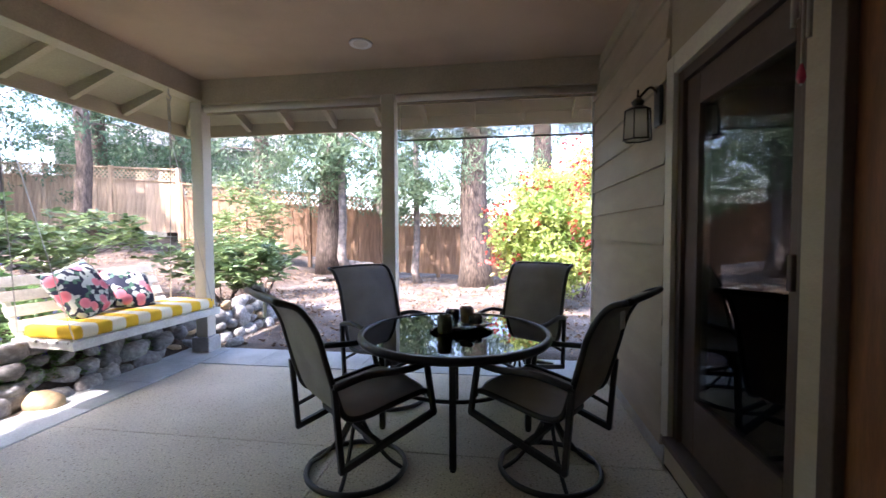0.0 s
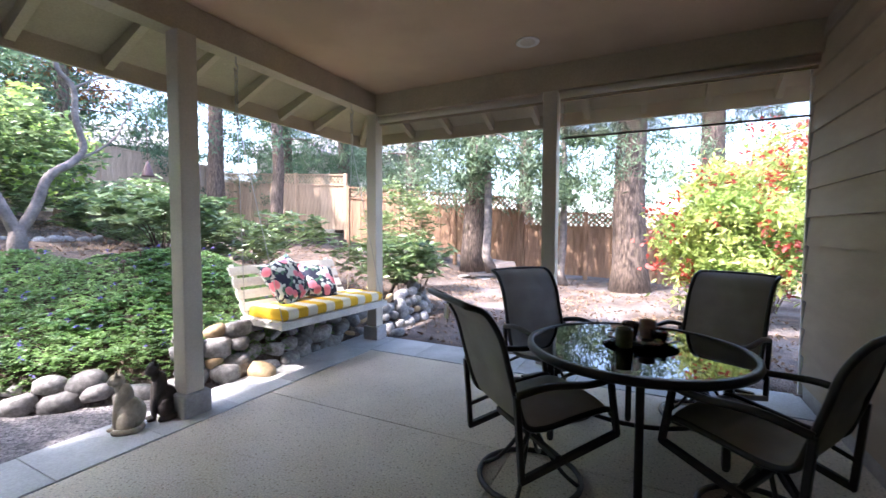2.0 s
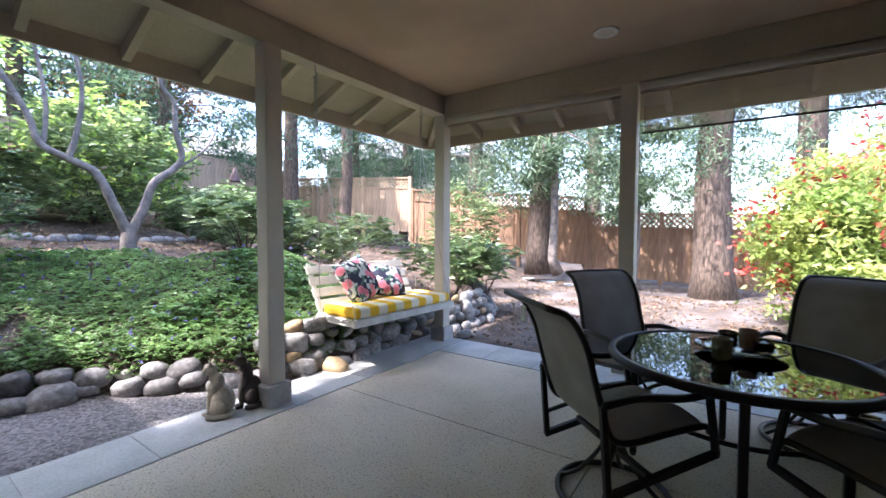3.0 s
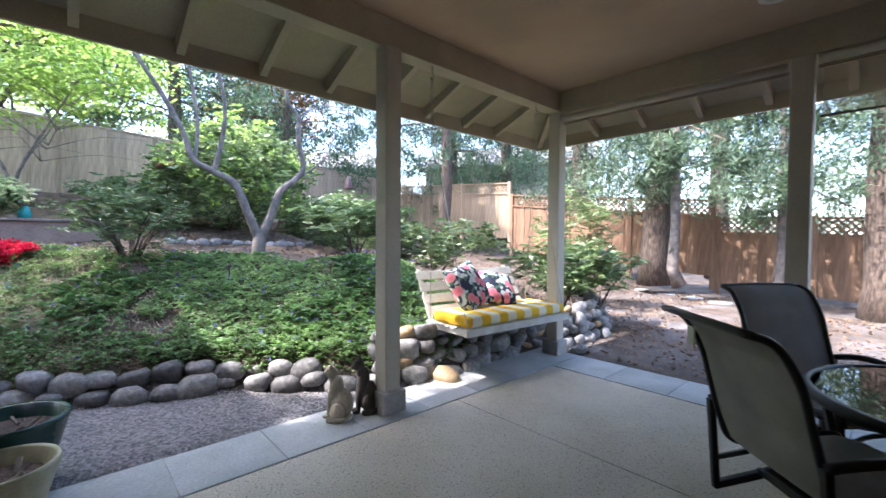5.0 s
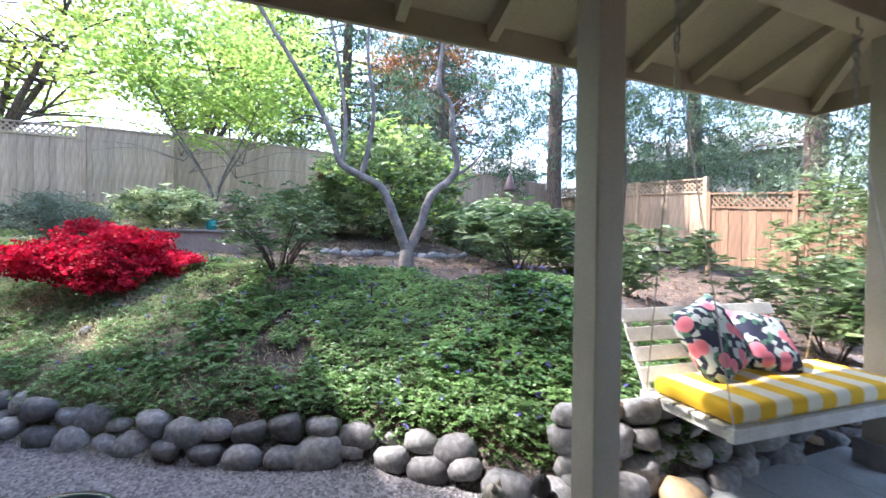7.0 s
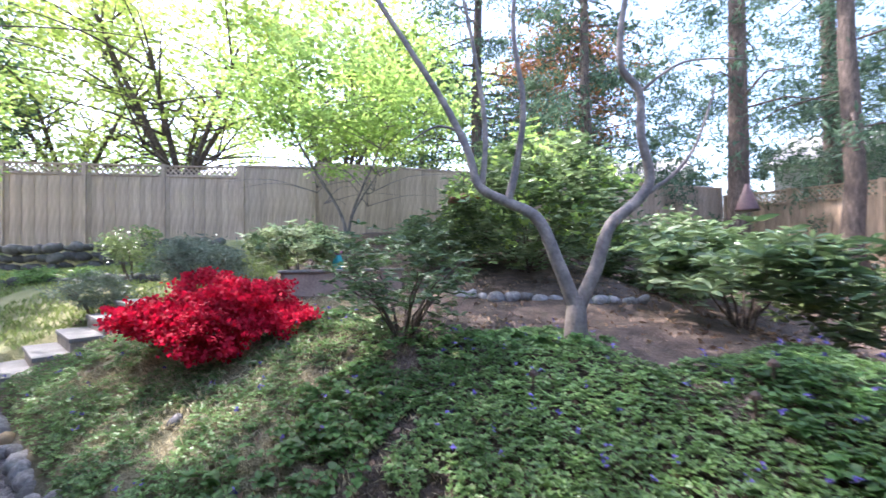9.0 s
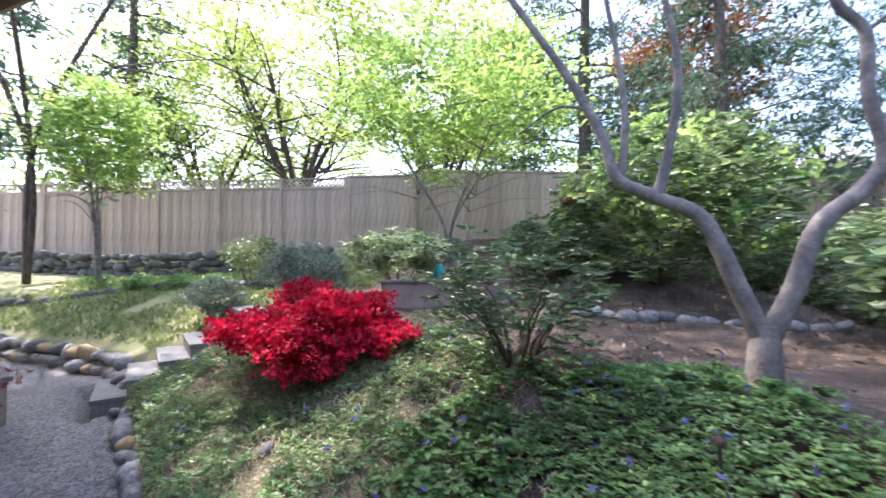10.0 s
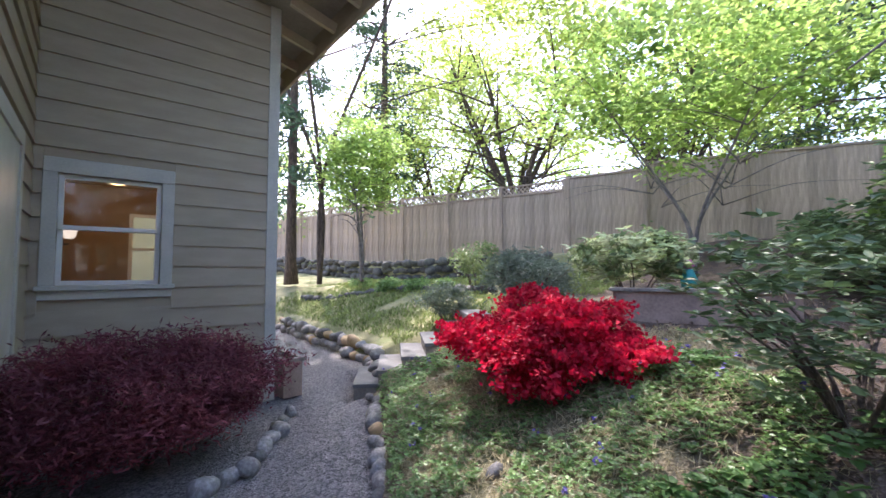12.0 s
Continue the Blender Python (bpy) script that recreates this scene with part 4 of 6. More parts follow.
leafy_tree(-20.5, -15.5, 2.0, 7.0, 0.16, (3.8, 4.2, 4.4), "thin-leaved maple far beyond the fence", L_MAPLE, 200, 40, 0.16, 0.5, 4, bark=BARK)
# added tree: its high, shifted crown casts dappled shade over bank and gravel
leafy_tree(-10.7, -8.4, 1.4, 12.5, 0.08, (6.0, 6.2, 1.8), "added tall maple, its offset crown shading the bank and gravel", L_LIME, 160, 45, 0.17, 0.42, 3, bark=BARK, lean=(1.9, 1.5))
leafy_tree(-10.8, -6.8, 1.5, 2.9, 0.06, (1.0, 1.2, 1.3), "young leafy tree by the house corner", L_MAPLE, 110, 45, 0.10, 0.25, 2)
leafy_tree(-17.5, 8.0, 1.8, 6.0, 0.12, (2.6, 2.6, 3.0), "tree with rust-orange young leaves", L_ORANGE, 170, 44, 0.14, 0.4, 2)
leafy_tree(-20.5, 2.5, 1.8, 6.5, 0.12, (2.8, 3.2, 3.4), "tall leafy tree beyond the fence", L_MAPLE, 240, 46, 0.16, 0.45, 3)

# the bare forked tree on the bank
fork = thing("forked_tree", pose(-5.42, 2.92, gh(-5.42, 2.92) - 0.03), "grey-barked tree forking low into two sinuous limbs", "tree")
bm = bmesh.new()
limb(bm, [(0, 0, -0.1), (0.01, 0.0, 0.14), (0.0, 0.01, 0.30), (0.0, 0.015, 0.38)], 0.105, 0.062, 12)
part("trunk", bm, SMOOTH_BARK, fork, smooth=True)
BOUGHS = [
    [(0, 0.0, 0.30), (-0.02, -0.12, 0.62), (-0.05, -0.27, 0.98), (-0.1, -0.50, 1.12), (-0.12, -0.72, 1.25), (-0.18, -0.80, 1.55), (-0.25, -0.98, 1.95), (-0.3, -1.25, 2.4), (-0.45, -1.7, 3.2), (-0.5, -2.3, 4.4)],
    [(0, 0.03, 0.30), (0.03, 0.16, 0.60), (0.05, 0.27, 0.92), (0.05, 0.50, 1.12), (0.06, 0.60, 1.30), (0.08, 0.52, 1.62), (0.1, 0.50, 1.95), (0.12, 0.34, 2.15), (0.15, 0.36, 2.6), (0.2, 0.55, 3.6), (0.2, 0.75, 4.6)],
]
for i, pts in enumerate(BOUGHS):
    bm = bmesh.new()
    limb(bm, pts, 0.060, 0.015, 10, 6)
    part("limb", bm, SMOOTH_BARK, fork, smooth=True)
for pts, r in (([(-0.1, -0.50, 1.12), (-0.12, -0.42, 1.4), (-0.1, -0.36, 1.9), (-0.15, -0.42, 2.6), (-0.2, -0.3, 3.6)], 0.038),
               ([(-0.12, -0.70, 1.24), (-0.15, -0.66, 1.7), (-0.2, -0.74, 2.4), (-0.28, -0.92, 3.4)], 0.03),
               ([(-0.2, -0.85, 1.7), (-0.25, -1.05, 1.75), (-0.3, -1.3, 1.6)], 0.014),
               ([(0.05, 0.52, 1.14), (0.1, 0.75, 1.3), (0.12, 0.95, 1.55), (0.15, 1.1, 2.0)], 0.022),
               ([(0.1, 0.5, 1.95), (0.2, 0.8, 2.15), (0.2, 1.3, 2.2)], 0.015)):
    bm = bmesh.new()
    limb(bm, pts, r, r * 0.35, 8, 5)
    part("branch", bm, SMOOTH_BARK, fork, smooth=True)
c = np.concatenate([clumps((-0.7, -2.2, 4.2), (1.3, 1.6, 0.7), 70, 30, (0.2, 0.2, 0.12), 0.1), clumps((-0.1, 0.4, 4.6), (1.0, 1.0, 0.5), 40, 30, (0.2, 0.2, 0.12), 0.1)])
leaf_object("leaves", c, 0.10, 0.06, L_MAPLE, fork)


# ---- shrubs ----
def shrub(name, x, y, size, label, material, n, per, leaf, spread=0.1, stems=7, hollow=0.55, base=None, up=0.0, wide=0.4, cat="shrub", group="shrubs", extra=None):
    z = gh(x, y) if base is None else base
    t = thing(name, pose(x, y, z), label, cat, group)
    for i in range(stems):
        bm = bmesh.new()
        a = rng.uniform(0, 2 * math.pi)
        e = Vector((math.cos(a) * size[0] * 0.75, math.sin(a) * size[1] * 0.75, up + size[2] * rng.uniform(0.7, 1.4)))
        limb(bm, [(0.03 * math.cos(a), 0.03 * math.sin(a), -0.08), e * 0.45 + Vector((0, 0, 0.04)), e], 0.013, 0.004, 5, 4, 0.008)
        part("stem", bm, BARK, t)
    c = clumps((0, 0, up + size[2]), size, n, per, (spread, spread, spread * 0.6), hollow)
    c = c[c[:, 2] > 0.03]
    if name in ("rhododendron", "daphne", "pieris"):
        c = c[rng.random(len(c)) < 0.14]
        c, d = rosettes(c, 7, leaf)
        leaf_object("foliage", c, leaf * 1.12, leaf * wide * 0.9, material, t, dirs=d, flat=0.55, full=True)
    else:
        leaf_object("foliage", c, leaf, leaf * wide, material, t, flat=0.35)
    if extra:
        mat2, n2, per2, leaf2 = extra
        c = clumps((0, 0, up + size[2]), tuple(s * 1.03 for s in size), n2, per2, (spread * 0.6,) * 3, 0.85)
        c = c[c[:, 2] > up + size[2] * 0.3]
        leaf_object("blossoms", c, leaf2, leaf2 * 0.7, mat2, t, flat=0.5)
    return t


az = shrub("red_azalea", -6.28, -0.08, (0.66, 0.52, 0.26), "azalea shrub covered in vivid red blossom", L_RED, 120, 55, 0.04, 0.05, 9, 0.6, wide=0.8, up=0.02)
for lx, ly, lz, s in ((-0.22, -0.15, 0.36, 0.36), (0.15, 0.25, 0.30, 0.34), (-0.35, 0.35, 0.26, 0.36), (0.30, -0.35, 0.18, 0.34), (-0.15, -0.52, 0.10, 0.36), (0.35, 0.15, 0.04, 0.40), (0.1, 0.6, 0.12, 0.30)):
    leaf_object("blossom_lobe", clumps((lx * 1.1, ly * 1.1, lz * 1.15 + 0.15), (s * 0.78, s * 0.78, s * 0.42), 34, 55, (0.045, 0.045, 0.022), 0.6), 0.042, 0.034, L_RED, az)
shrub("photinia", 1.75, 7.7, (0.92, 0.8, 1.05), "sunlit photinia shrub with lime leaves and red new growth", L_PHOT, 260, 44, 0.11, 0.13, 8, 0.3, up=0.06, extra=(L_REDTIP, 60, 13, 0.08))
shrub("photinia", 2.5, 8.6, (1.0, 0.8, 1.2), "photinia shrub with red-tipped leaves behind the sunlit one", L_PHOT, 170, 36, 0.11, 0.14, 7, 0.3, up=0.4, extra=(L_REDTIP, 70, 16, 0.08))
shrub("rhododendron", -3.1, 6.5, (0.85, 0.75, 0.42), "loose rhododendron shrub with drooping leaf whorls", L_PALE, 75, 22, 0.12, 0.10, 9, 0.5, up=0.15)
shrub("rhododendron", -2.45, 6.3, (0.55, 0.5, 0.28), "low rhododendron with drooping dark leaves", L_RHODO, 38, 20, 0.13, 0.09, 6, 0.5, up=0.42)
shrub("rhododendron", -3.6, 7.9, (0.8, 0.8, 0.8), "yellow-green shrub beside the porch", L_PALE, 90, 26, 0.10, 0.12, 8, 0.35, up=0.45)
shrub("rhododendron", -4.9, 5.6, (1.25, 0.95, 0.34), "spreading rhododendron with bare lower stems", L_PALE, 110, 24, 0.12, 0.10, 12, 0.5, up=0.18)
shrub("rhododendron", -5.7, 4.6, (0.9, 0.8, 0.28), "spreading rhododendron beside the mulch path", L_RHODO, 80, 22, 0.15, 0.10, 10, 0.5, up=0.30)
shrub("rhododendron", -6.9, 5.6, (1.0, 0.9, 0.32), "rhododendron with glossy whorled leaves", L_RHODO, 110, 30, 0.085, 0.11, 9, 0.5, up=0.25)
shrub("rhododendron", -8.6, 3.6, (1.9, 1.3, 0.95), "large glossy-leaved rhododendron bank", L_RHODO, 360, 34, 0.115, 0.12, 14, 0.55, up=0.05, extra=(L_MAPLE, 120, 14, 0.10))
shrub("rhododendron", -9.6, 2.4, (0.9, 0.8, 0.5), "large glossy-leaved rhododendron beside the mulch path", L_RHODO, 130, 32, 0.105, 0.11, 10, 0.55, up=0.0)
shrub("rhododendron", -9.0, 6.2, (1.7, 1.4, 0.65), "large pale-leaved rhododendron bank under the firs", L_RHODO, 260, 32, 0.12, 0.12, 12, 0.5, up=0.1)
shrub("rhododendron", -11.3, 4.6, (1.6, 1.6, 1.2), "tall shrub with bright new leaves before the fence", L_MAPLE, 190, 26, 0.14, 0.15, 10, 0.45, up=0.2)
shrub("daphne", -5.66, 1.6, (0.74, 0.66, 0.36), "open dark green shrub with narrow leaves on the bank", L_DAPH, 130, 21, 0.06, 0.07, 22, 0.4, up=0.17)
shrub("rosemary", -8.0, -0.9, (0.62, 0.62, 0.34), "feathery grey-green shrub behind the azalea", L_GREY, 130, 45, 0.10, 0.08, 10, 0.3, wide=0.12, up=0.1)
shrub("pieris", -8.6, 0.15, (0.75, 0.62, 0.30), "pale variegated shrub in a raised bed", L_CREAM, 110, 34, 0.08, 0.08, 8, 0.5, up=0.30, extra=(L_PALE, 60, 20, 0.08))
shrub("lavender", -8.3, -2.35, (0.45, 0.45, 0.25), "soft grey-green shrub beside the steps", L_GREY, 80, 40, 0.09, 0.07, 8, 0.3, wide=0.12, up=0.08)
shrub("photinia", -10.2, -3.0, (0.5, 0.5, 0.35), "small flowering shrub near the fence", L_PALE, 50, 30, 0.08, 0.08, 6, 0.4, up=0.3)
for i, (x, y) in enumerate(((-10.9, -6.9), (-11.0, -6.0), (-11.0, -5.1), (-10.8, -4.2), (-10.2, -5.4), (-10.2, -4.6), (-11.8, -3.6))):
    shrub("border_plant", x, y, (0.28, 0.28, 0.13), "low lime-green border plant", L_COVER, 26, 26, 0.07, 0.06, 4, 0.3, group="border plants")
# weeping maroon maple beside the wing
mm = WING @ Vector((0.78, -0.95, 0))
shrub("laceleaf_maple", mm.x, mm.y, (1.05, 0.72, 0.42), "weeping laceleaf maple with dark maroon foliage", L_MAROON, 460, 75, 0.065, 0.08, 10, 0.5, base=0.2, wide=0.2, up=0.08, group="")


# ---- ground cover ----
def scatter(n, box, keep):
    x, y = rng.uniform(box[0], box[1], n), rng.uniform(box[2], box[3], n)
    k = keep(x, y)
    x, y = x[k], y[k]
    return np.stack([x, y, height(x, y)], 1)


def patchy(x, y, f, lim):
    v = np.array([noise.noise((a * f, b * f, 3.3)) for a, b in zip(x, y)])
    return v > lim


def cover_keep(x, y):
    d = edge_distance(x, y)
    g = inside(x, y, GARDEN) & (d > 0.03) & (y < 4.4) & (d < 2.15 + 0.35 * np.sin(x * 2.3 + y * 3)) & (x > -7.2) & (y > -2.2)
    thin = np.clip((1.7 - y) / 1.8, 0, 0.45)
    return g & (rng.random(len(x)) > thin) & patchy(x, y, 2.2, -0.62) & ((y > 1.7) | patchy(x, y, 3.1, -0.32))


def mounds(p, f, high):
    """Uneven height of low growth over the ground."""
    return np.array([high * (0.5 + 0.5 * noise.noise((a * f, b * f, 7.7))) for a, b in p[:, :2]])


sprigs = scatter(90000, (-7.5, -2.2, -2.6, 4.8), cover_keep)
rim = scatter(20000, (-7.0, -2.2, -1.6, 4.3), lambda x, y: inside(x, y, GARDEN) & (edge_distance(x, y) < 0.42) & (edge_distance(x, y) > 0.02) & ((y > 1.4) | (rng.random(len(x)) < 0.7)))
sprigs[:, 2] += 0.012 + mounds(sprigs, 9.0, 0.065) * rng.uniform(0.4, 1.1, len(sprigs))
rim[:, 2] += 0.04 + mounds(rim, 9.0, 0.09) * rng.uniform(0.5, 1.1, len(rim))
pts, turned = rosettes(np.concatenate([sprigs, rim]), 5, 0.025, 0.35)
cover = leaf_object("ground_cover", pts, 0.029, 0.017, L_COVER, dirs=turned, flat=0.6)
tagged(cover, "low green periwinkle ground cover over the bank", "ground cover", kind="stuff")
pts = scatter(900, (-7.5, -2.2, -2.2, 4.6), cover_keep)
pts = pts[:170]
pts[:, 2] += 0.11
tagged(leaf_object("periwinkle_flowers", np.repeat(pts, 4, 0) + rng.normal(size=(len(pts) * 4, 3)) * 0.009, 0.026, 0.022, L_BLUE, flat=0.6), "small violet-blue periwinkle flowers in the ground cover", "flowers", kind="stuff")
big = scatter(3000, (-6.4, -2.6, 0.4, 5.0), lambda x, y: inside(x, y, GARDEN) & (edge_distance(x, y) > 0.35) & (edge_distance(x, y) < 2.1) & patchy(x, y, 1.2, np.where(y > 2.6, 0.17, 0.2)))
big[:, 2] += 0.04 + mounds(big, 3.0, 0.10) * rng.uniform(0.6, 1.1, len(big))
pts, turned = rosettes(big, 5, 0.048, 0.05)
tagged(leaf_object("broad_leaf_plants", pts, 0.047, 0.04, L_BROAD, dirs=turned, flat=0.75, full=True), "clumps of broad-lobed bright green leaves", "plants", kind="stuff")
straw = scatter(70000, (-7.4, -3.2, -2.4, 2.4), lambda x, y: inside(x, y, GARDEN) & (edge_distance(x, y) > 0.12) & (edge_distance(x, y) < 2.6) & (rng.random(len(x)) < np.clip((2.2 - y) / 2.6, 0, 1)) & patchy(x, y, 1.5, -0.3))
straw[:, 2] += rng.uniform(0.015, 0.065, len(straw))
tagged(leaf_object("dry_grass", straw, 0.06, 0.006, L_STRAW, tilt=((0.2, 0.1, 0.6), 0.35)), "dry straw-coloured grass between the ground cover", "grass", kind="stuff")
dry = scatter(16000, (-9, 2.5, -2.5, 11.5), lambda x, y: (inside(x, y, GARDEN) | (y > 4.95)) & patchy(x, y, 1.1, -0.2))
dry[:, 2] += 0.012
tagged(leaf_object("leaf_litter", dry, 0.06, 0.025, L_DRY, tilt=((1, 0, 0), 0.5)), "dry brown leaves and bark chips on the ground", "leaf litter", kind="stuff")
grass = scatter(26000, (-13.4, -7.5, -9, -0.6), lambda x, y: inside(x, y, GARDEN) & (edge_distance(x, y) > 0.3) & patchy(x, y, 0.9, -0.25))
grass[:, 2] += 0.03
tagged(leaf_object("lawn_grass", grass, 0.10, 0.02, L_LAWN, tilt=((0, 0, 1), 0.6)), "rough thin grass on the upper lawn", "grass", kind="stuff")


# ---- stones ----
def rock_mesh(seed, sx, sy, sz):
    bm = bmesh.new()
    bmesh.ops.create_icosphere(bm, subdivisions=2, radius=0.5)
    for v in bm.verts:
        n = noise.noise(v.co * 1.6 + Vector((seed * 7.1, 0, 0))) * 0.38 + noise.noise(v.co * 3.5 + Vector((0, seed * 3.3, 0))) * 0.07
        v.co = v.co * (1 + n)
        v.co = v.co * (v.co.length / max(1e-6, sum(abs(q) ** 2.7 for q in v.co) ** (1 / 2.7)))
        v.co.x, v.co.y, v.co.z = v.co.x * sx, v.co.y * sy, v.co.z * sz
    me = bpy.data.meshes.new("stone")
    bm.to_mesh(me)
    bm.free()
    me.polygons.foreach_set("use_smooth", [True] * len(me.polygons))
    return me


def rock_set(material, n=7, long=1.25):
    out = []
    for i in range(n):
        me = rock_mesh(i + rng.integers(100), rng.uniform(1.0, long), rng.uniform(0.7, 0.95), rng.uniform(0.58, 0.8))
        me.materials.append(material)
        out.append(me)
    return out


GREY_STONES, TAN_STONES, DARK_STONES = rock_set(ROCK, 9), rock_set(ROCK_TAN, 4), rock_set(BASALT, 6)


def stone(parent, p, size, stones, tip=22, turn=None, loose=35):
    ob = new("stone", stones[rng.integers(len(stones))])
    ob.parent = parent
    ob.matrix_basis = pose(*p, rng.uniform(-tip, tip), rng.uniform(-tip, tip), rng.uniform(0, 360) if turn is None else turn + rng.uniform(-loose, loose)) @ Matrix.Diagonal((size, size * rng.uniform(0.85, 1.1), size * rng.uniform(0.85, 1.15), 1))


def along(line, step):
    line = [Vector(p) for p in line]
    out, carry = [], 0.0
    for a, b in zip(line, line[1:]):
        ln = (b - a).length
        s = carry
        while s < ln:
            out.append((a.lerp(b, s / ln), (b - a).normalized()))
            s += step * rng.uniform(0.85, 1.15)
        carry = s - ln
    return out


def stone_row(name, label, line, size, courses, back=0.05, stones=None, tan=0.11, lift=0.72, over=0.0, turn=35):
    t = thing(name, Matrix(), label, "stone edging")
    for c in range(courses):
        for p, d in along(line, size * 1.0):
            left = Vector((-d.y, d.x))
            q = p + left * (back * c + rng.normal() * 0.02)
            z = gh(*(p - left * 0.15)) + size * lift * (c + 0.42) + over
            kind = stones or (TAN_STONES if rng.random() < tan else GREY_STONES)
            stone(t, (q.x, q.y, z + rng.normal() * size * 0.06), size * rng.choice((0.75, 0.9, 1.0, 1.1, 1.25)), kind, tip=min(turn, 22), turn=math.degrees(math.atan2(d.y, d.x)), loose=turn)
    return t


def shifted(line, off):
    out = []
    for i, p in enumerate(line):
        a, b = Vector(line[max(i - 1, 0)]), Vector(line[min(i + 1, len(line) - 1)])
        d = (b - a).normalized()
        out.append(Vector(p) + Vector((-d.y, d.x)) * off)
    return out


stone_row("stone_wall", "dry-stacked wall of rounded grey river stones behind the swing", shifted(EDGE[12:17], 0.02), 0.19, 4, 0.05, lift=0.62, tan=0.16)
stone_row("stone_wall", "dry-stacked mound of rounded river stones beyond the porch post", shifted([(-2.2, 5.15), (-2.12, 5.6), (-2.16, 6.1), (-2.4, 6.7), (-2.8, 7.1)], 0.02), 0.185, 4, 0.06, lift=0.6)
stone_row("stone_edging", "low edging of rounded grey boulders along the gravel", shifted(EDGE[7:13], 0.0), 0.215, 1, 0.0, lift=0.5, tan=0.03, turn=12)
stone_row("stone_edging", "second course of flat grey boulders under the ground cover", shifted(EDGE[7:12], 0.07), 0.20, 1, 0.0, over=0.125, lift=0.36, tan=0.02, turn=12)
stone_row("stone_edging", "edging of small pale stones beside the gravel path", shifted(EDGE[4:8], -0.02), 0.17, 1, lift=0.6)
stone_row("stone_edging", "stone edging at the foot of the upper lawn", shifted(EDGE[1:5], 0.0), 0.22, 2, 0.08)
stone_row("stone_edging", "small stones round the bed under the maroon maple", [((WING @ Vector(p)).x, (WING @ Vector(p)).y) for p in ((0.0, -2.0, 0), (0.9, -1.8, 0), (1.6, -1.25, 0), (2.05, -0.5, 0))], 0.16, 1, lift=0.5)
stone_row("retaining_wall", "dark basalt dry-stone wall under the fence", [(-13.35, -17.0), (-13.4, -2.6)], 0.30, 3, -0.03, DARK_STONES, lift=0.72)
stone_row("stone_edging", "low dark stone edging across the upper lawn", [(-10.3, -8.5), (-10.4, -2.6)], 0.24, 1, 0, DARK_STONES, lift=0.6)
stone_row("stone_edging", "row of rounded grey stones beside the mulch path", [(-7.3, 2.3), (-7.0, 2.9), (-6.75, 3.6), (-6.6, 4.3)], 0.16, 1, lift=0.5, tan=0.0)
for x, y, s in ((-1.98, 4.98, 0.16), (-2.30, 3.28, 0.21), (-2.44, 3.08, 0.15), (-5.25, 0.1, 0.10)):
    t = thing("rock", pose(x, y, gh(x, y) + s * 0.25), "rounded tan and grey garden rock lying on the ground", "rock", "loose rocks")
    stone(t, (0, 0, 0), s, TAN_STONES if s > 0.2 else GREY_STONES)

for x, y, r in ((-1.75, 10.3, 0.22), (-2.3, 10.65, 0.2), (-2.95, 10.95, 0.22), (-3.6, 11.3, 0.2)):
    flag = thing("stepping_stone", pose(x, y, gh(x, y), 0, 0, rng.uniform(0, 90)), "flat blue-grey stepping stone in the dusty ground", "stepping stone", "stepping stones")
    bm = lathe([(r * 0.96, -0.02), (r, 0.012), (r * 0.93, 0.026), (0.01, 0.03)], 9)
    for v in bm.verts:
        v.co.x *= 1 + 0.25 * noise.noise(v.co * 4 + Vector((x, y, 0)))
        v.co.y *= 0.75 + 0.25 * noise.noise(v.co * 4 + Vector((y, x, 0)))
    part("slab", bm, PAVER, flag, smooth=False)

# ---- timber steps ----
steps = thing("garden_steps", Matrix(), "steps of grey pavers on timber risers climbing the bank", "steps", kind="structure")
up = Vector((-0.674, 0.739, 0))
across = Vector((-0.739, -0.674, 0))
for i in range(6):
    a = Vector((-6.55, -2.45, 0.31 + 0.15 * i)) + up * 0.275 * i
    m = Matrix((up, across, Vector((0, 0, 1)))).transposed().to_4x4()
    m.translation = a
    tread = part("tread", block((0, 0, -0.045), (0.32, 0.95, 0), 0.006), STEPTOP, steps)
    tread.matrix_basis = m
    riser = part("riser", block((0.015, 0.02, -0.3), (0.275, 0.93, -0.048), 0.006), DECKWOOD, steps)
    riser.matrix_basis = m
bed = thing("raised_bed", pose(-7.75, 0.15, gh(-7.9, 0.7) - 0.05, 0, 0, 100), "raised garden bed with weathered pinkish timber sides", "planter")
part("front_board", block((0, -0.03, 0), (1.5, 0.03, 0.34), 0.006), PINKWALL, bed)
part("side_board", block((-0.03, 0, 0), (0.03, 1.1, 0.34), 0.006), PINKWALL, bed)
part("cap", block((-0.06, -0.07, 0.34), (1.52, 0.07, 0.375), 0.006), DECKWOOD, bed)
part("earth", block((0.03, 0.03, 0), (1.5, 1.1, 0.3)), SOIL, bed)

# ---- round table ----
TX, TY, TZ, TR = 0.555, 3.21, 0.605, 0.56
table = thing("round_table", pose(TX, TY, 0, 0, 0, -87), "round smoked-glass patio table with bronze metal frame", "table")
part("tabletop", lathe([(TR - 0.02, -0.006), (TR - 0.02, 0.0)], 56), SMOKED, table, "smoked glass top")
bm = lathe([(TR - 0.032, -0.035), (TR + 0.004, -0.035), (TR + 0.012, -0.018), (TR + 0.006, 0.004), (TR - 0.022, 0.006), (TR - 0.024, -0.012)], 56)
bm.faces.ensure_lookup_table()
bmesh.ops.delete(bm, geom=[f for f in bm.faces if len(f.verts) > 4], context="FACES_ONLY")
vs = bm.verts
vs.ensure_lookup_table()
for k in range(56):
    bm.faces.new((vs[k + 5 * 56], vs[(k + 1) % 56 + 5 * 56], vs[(k + 1) % 56], vs[k]))
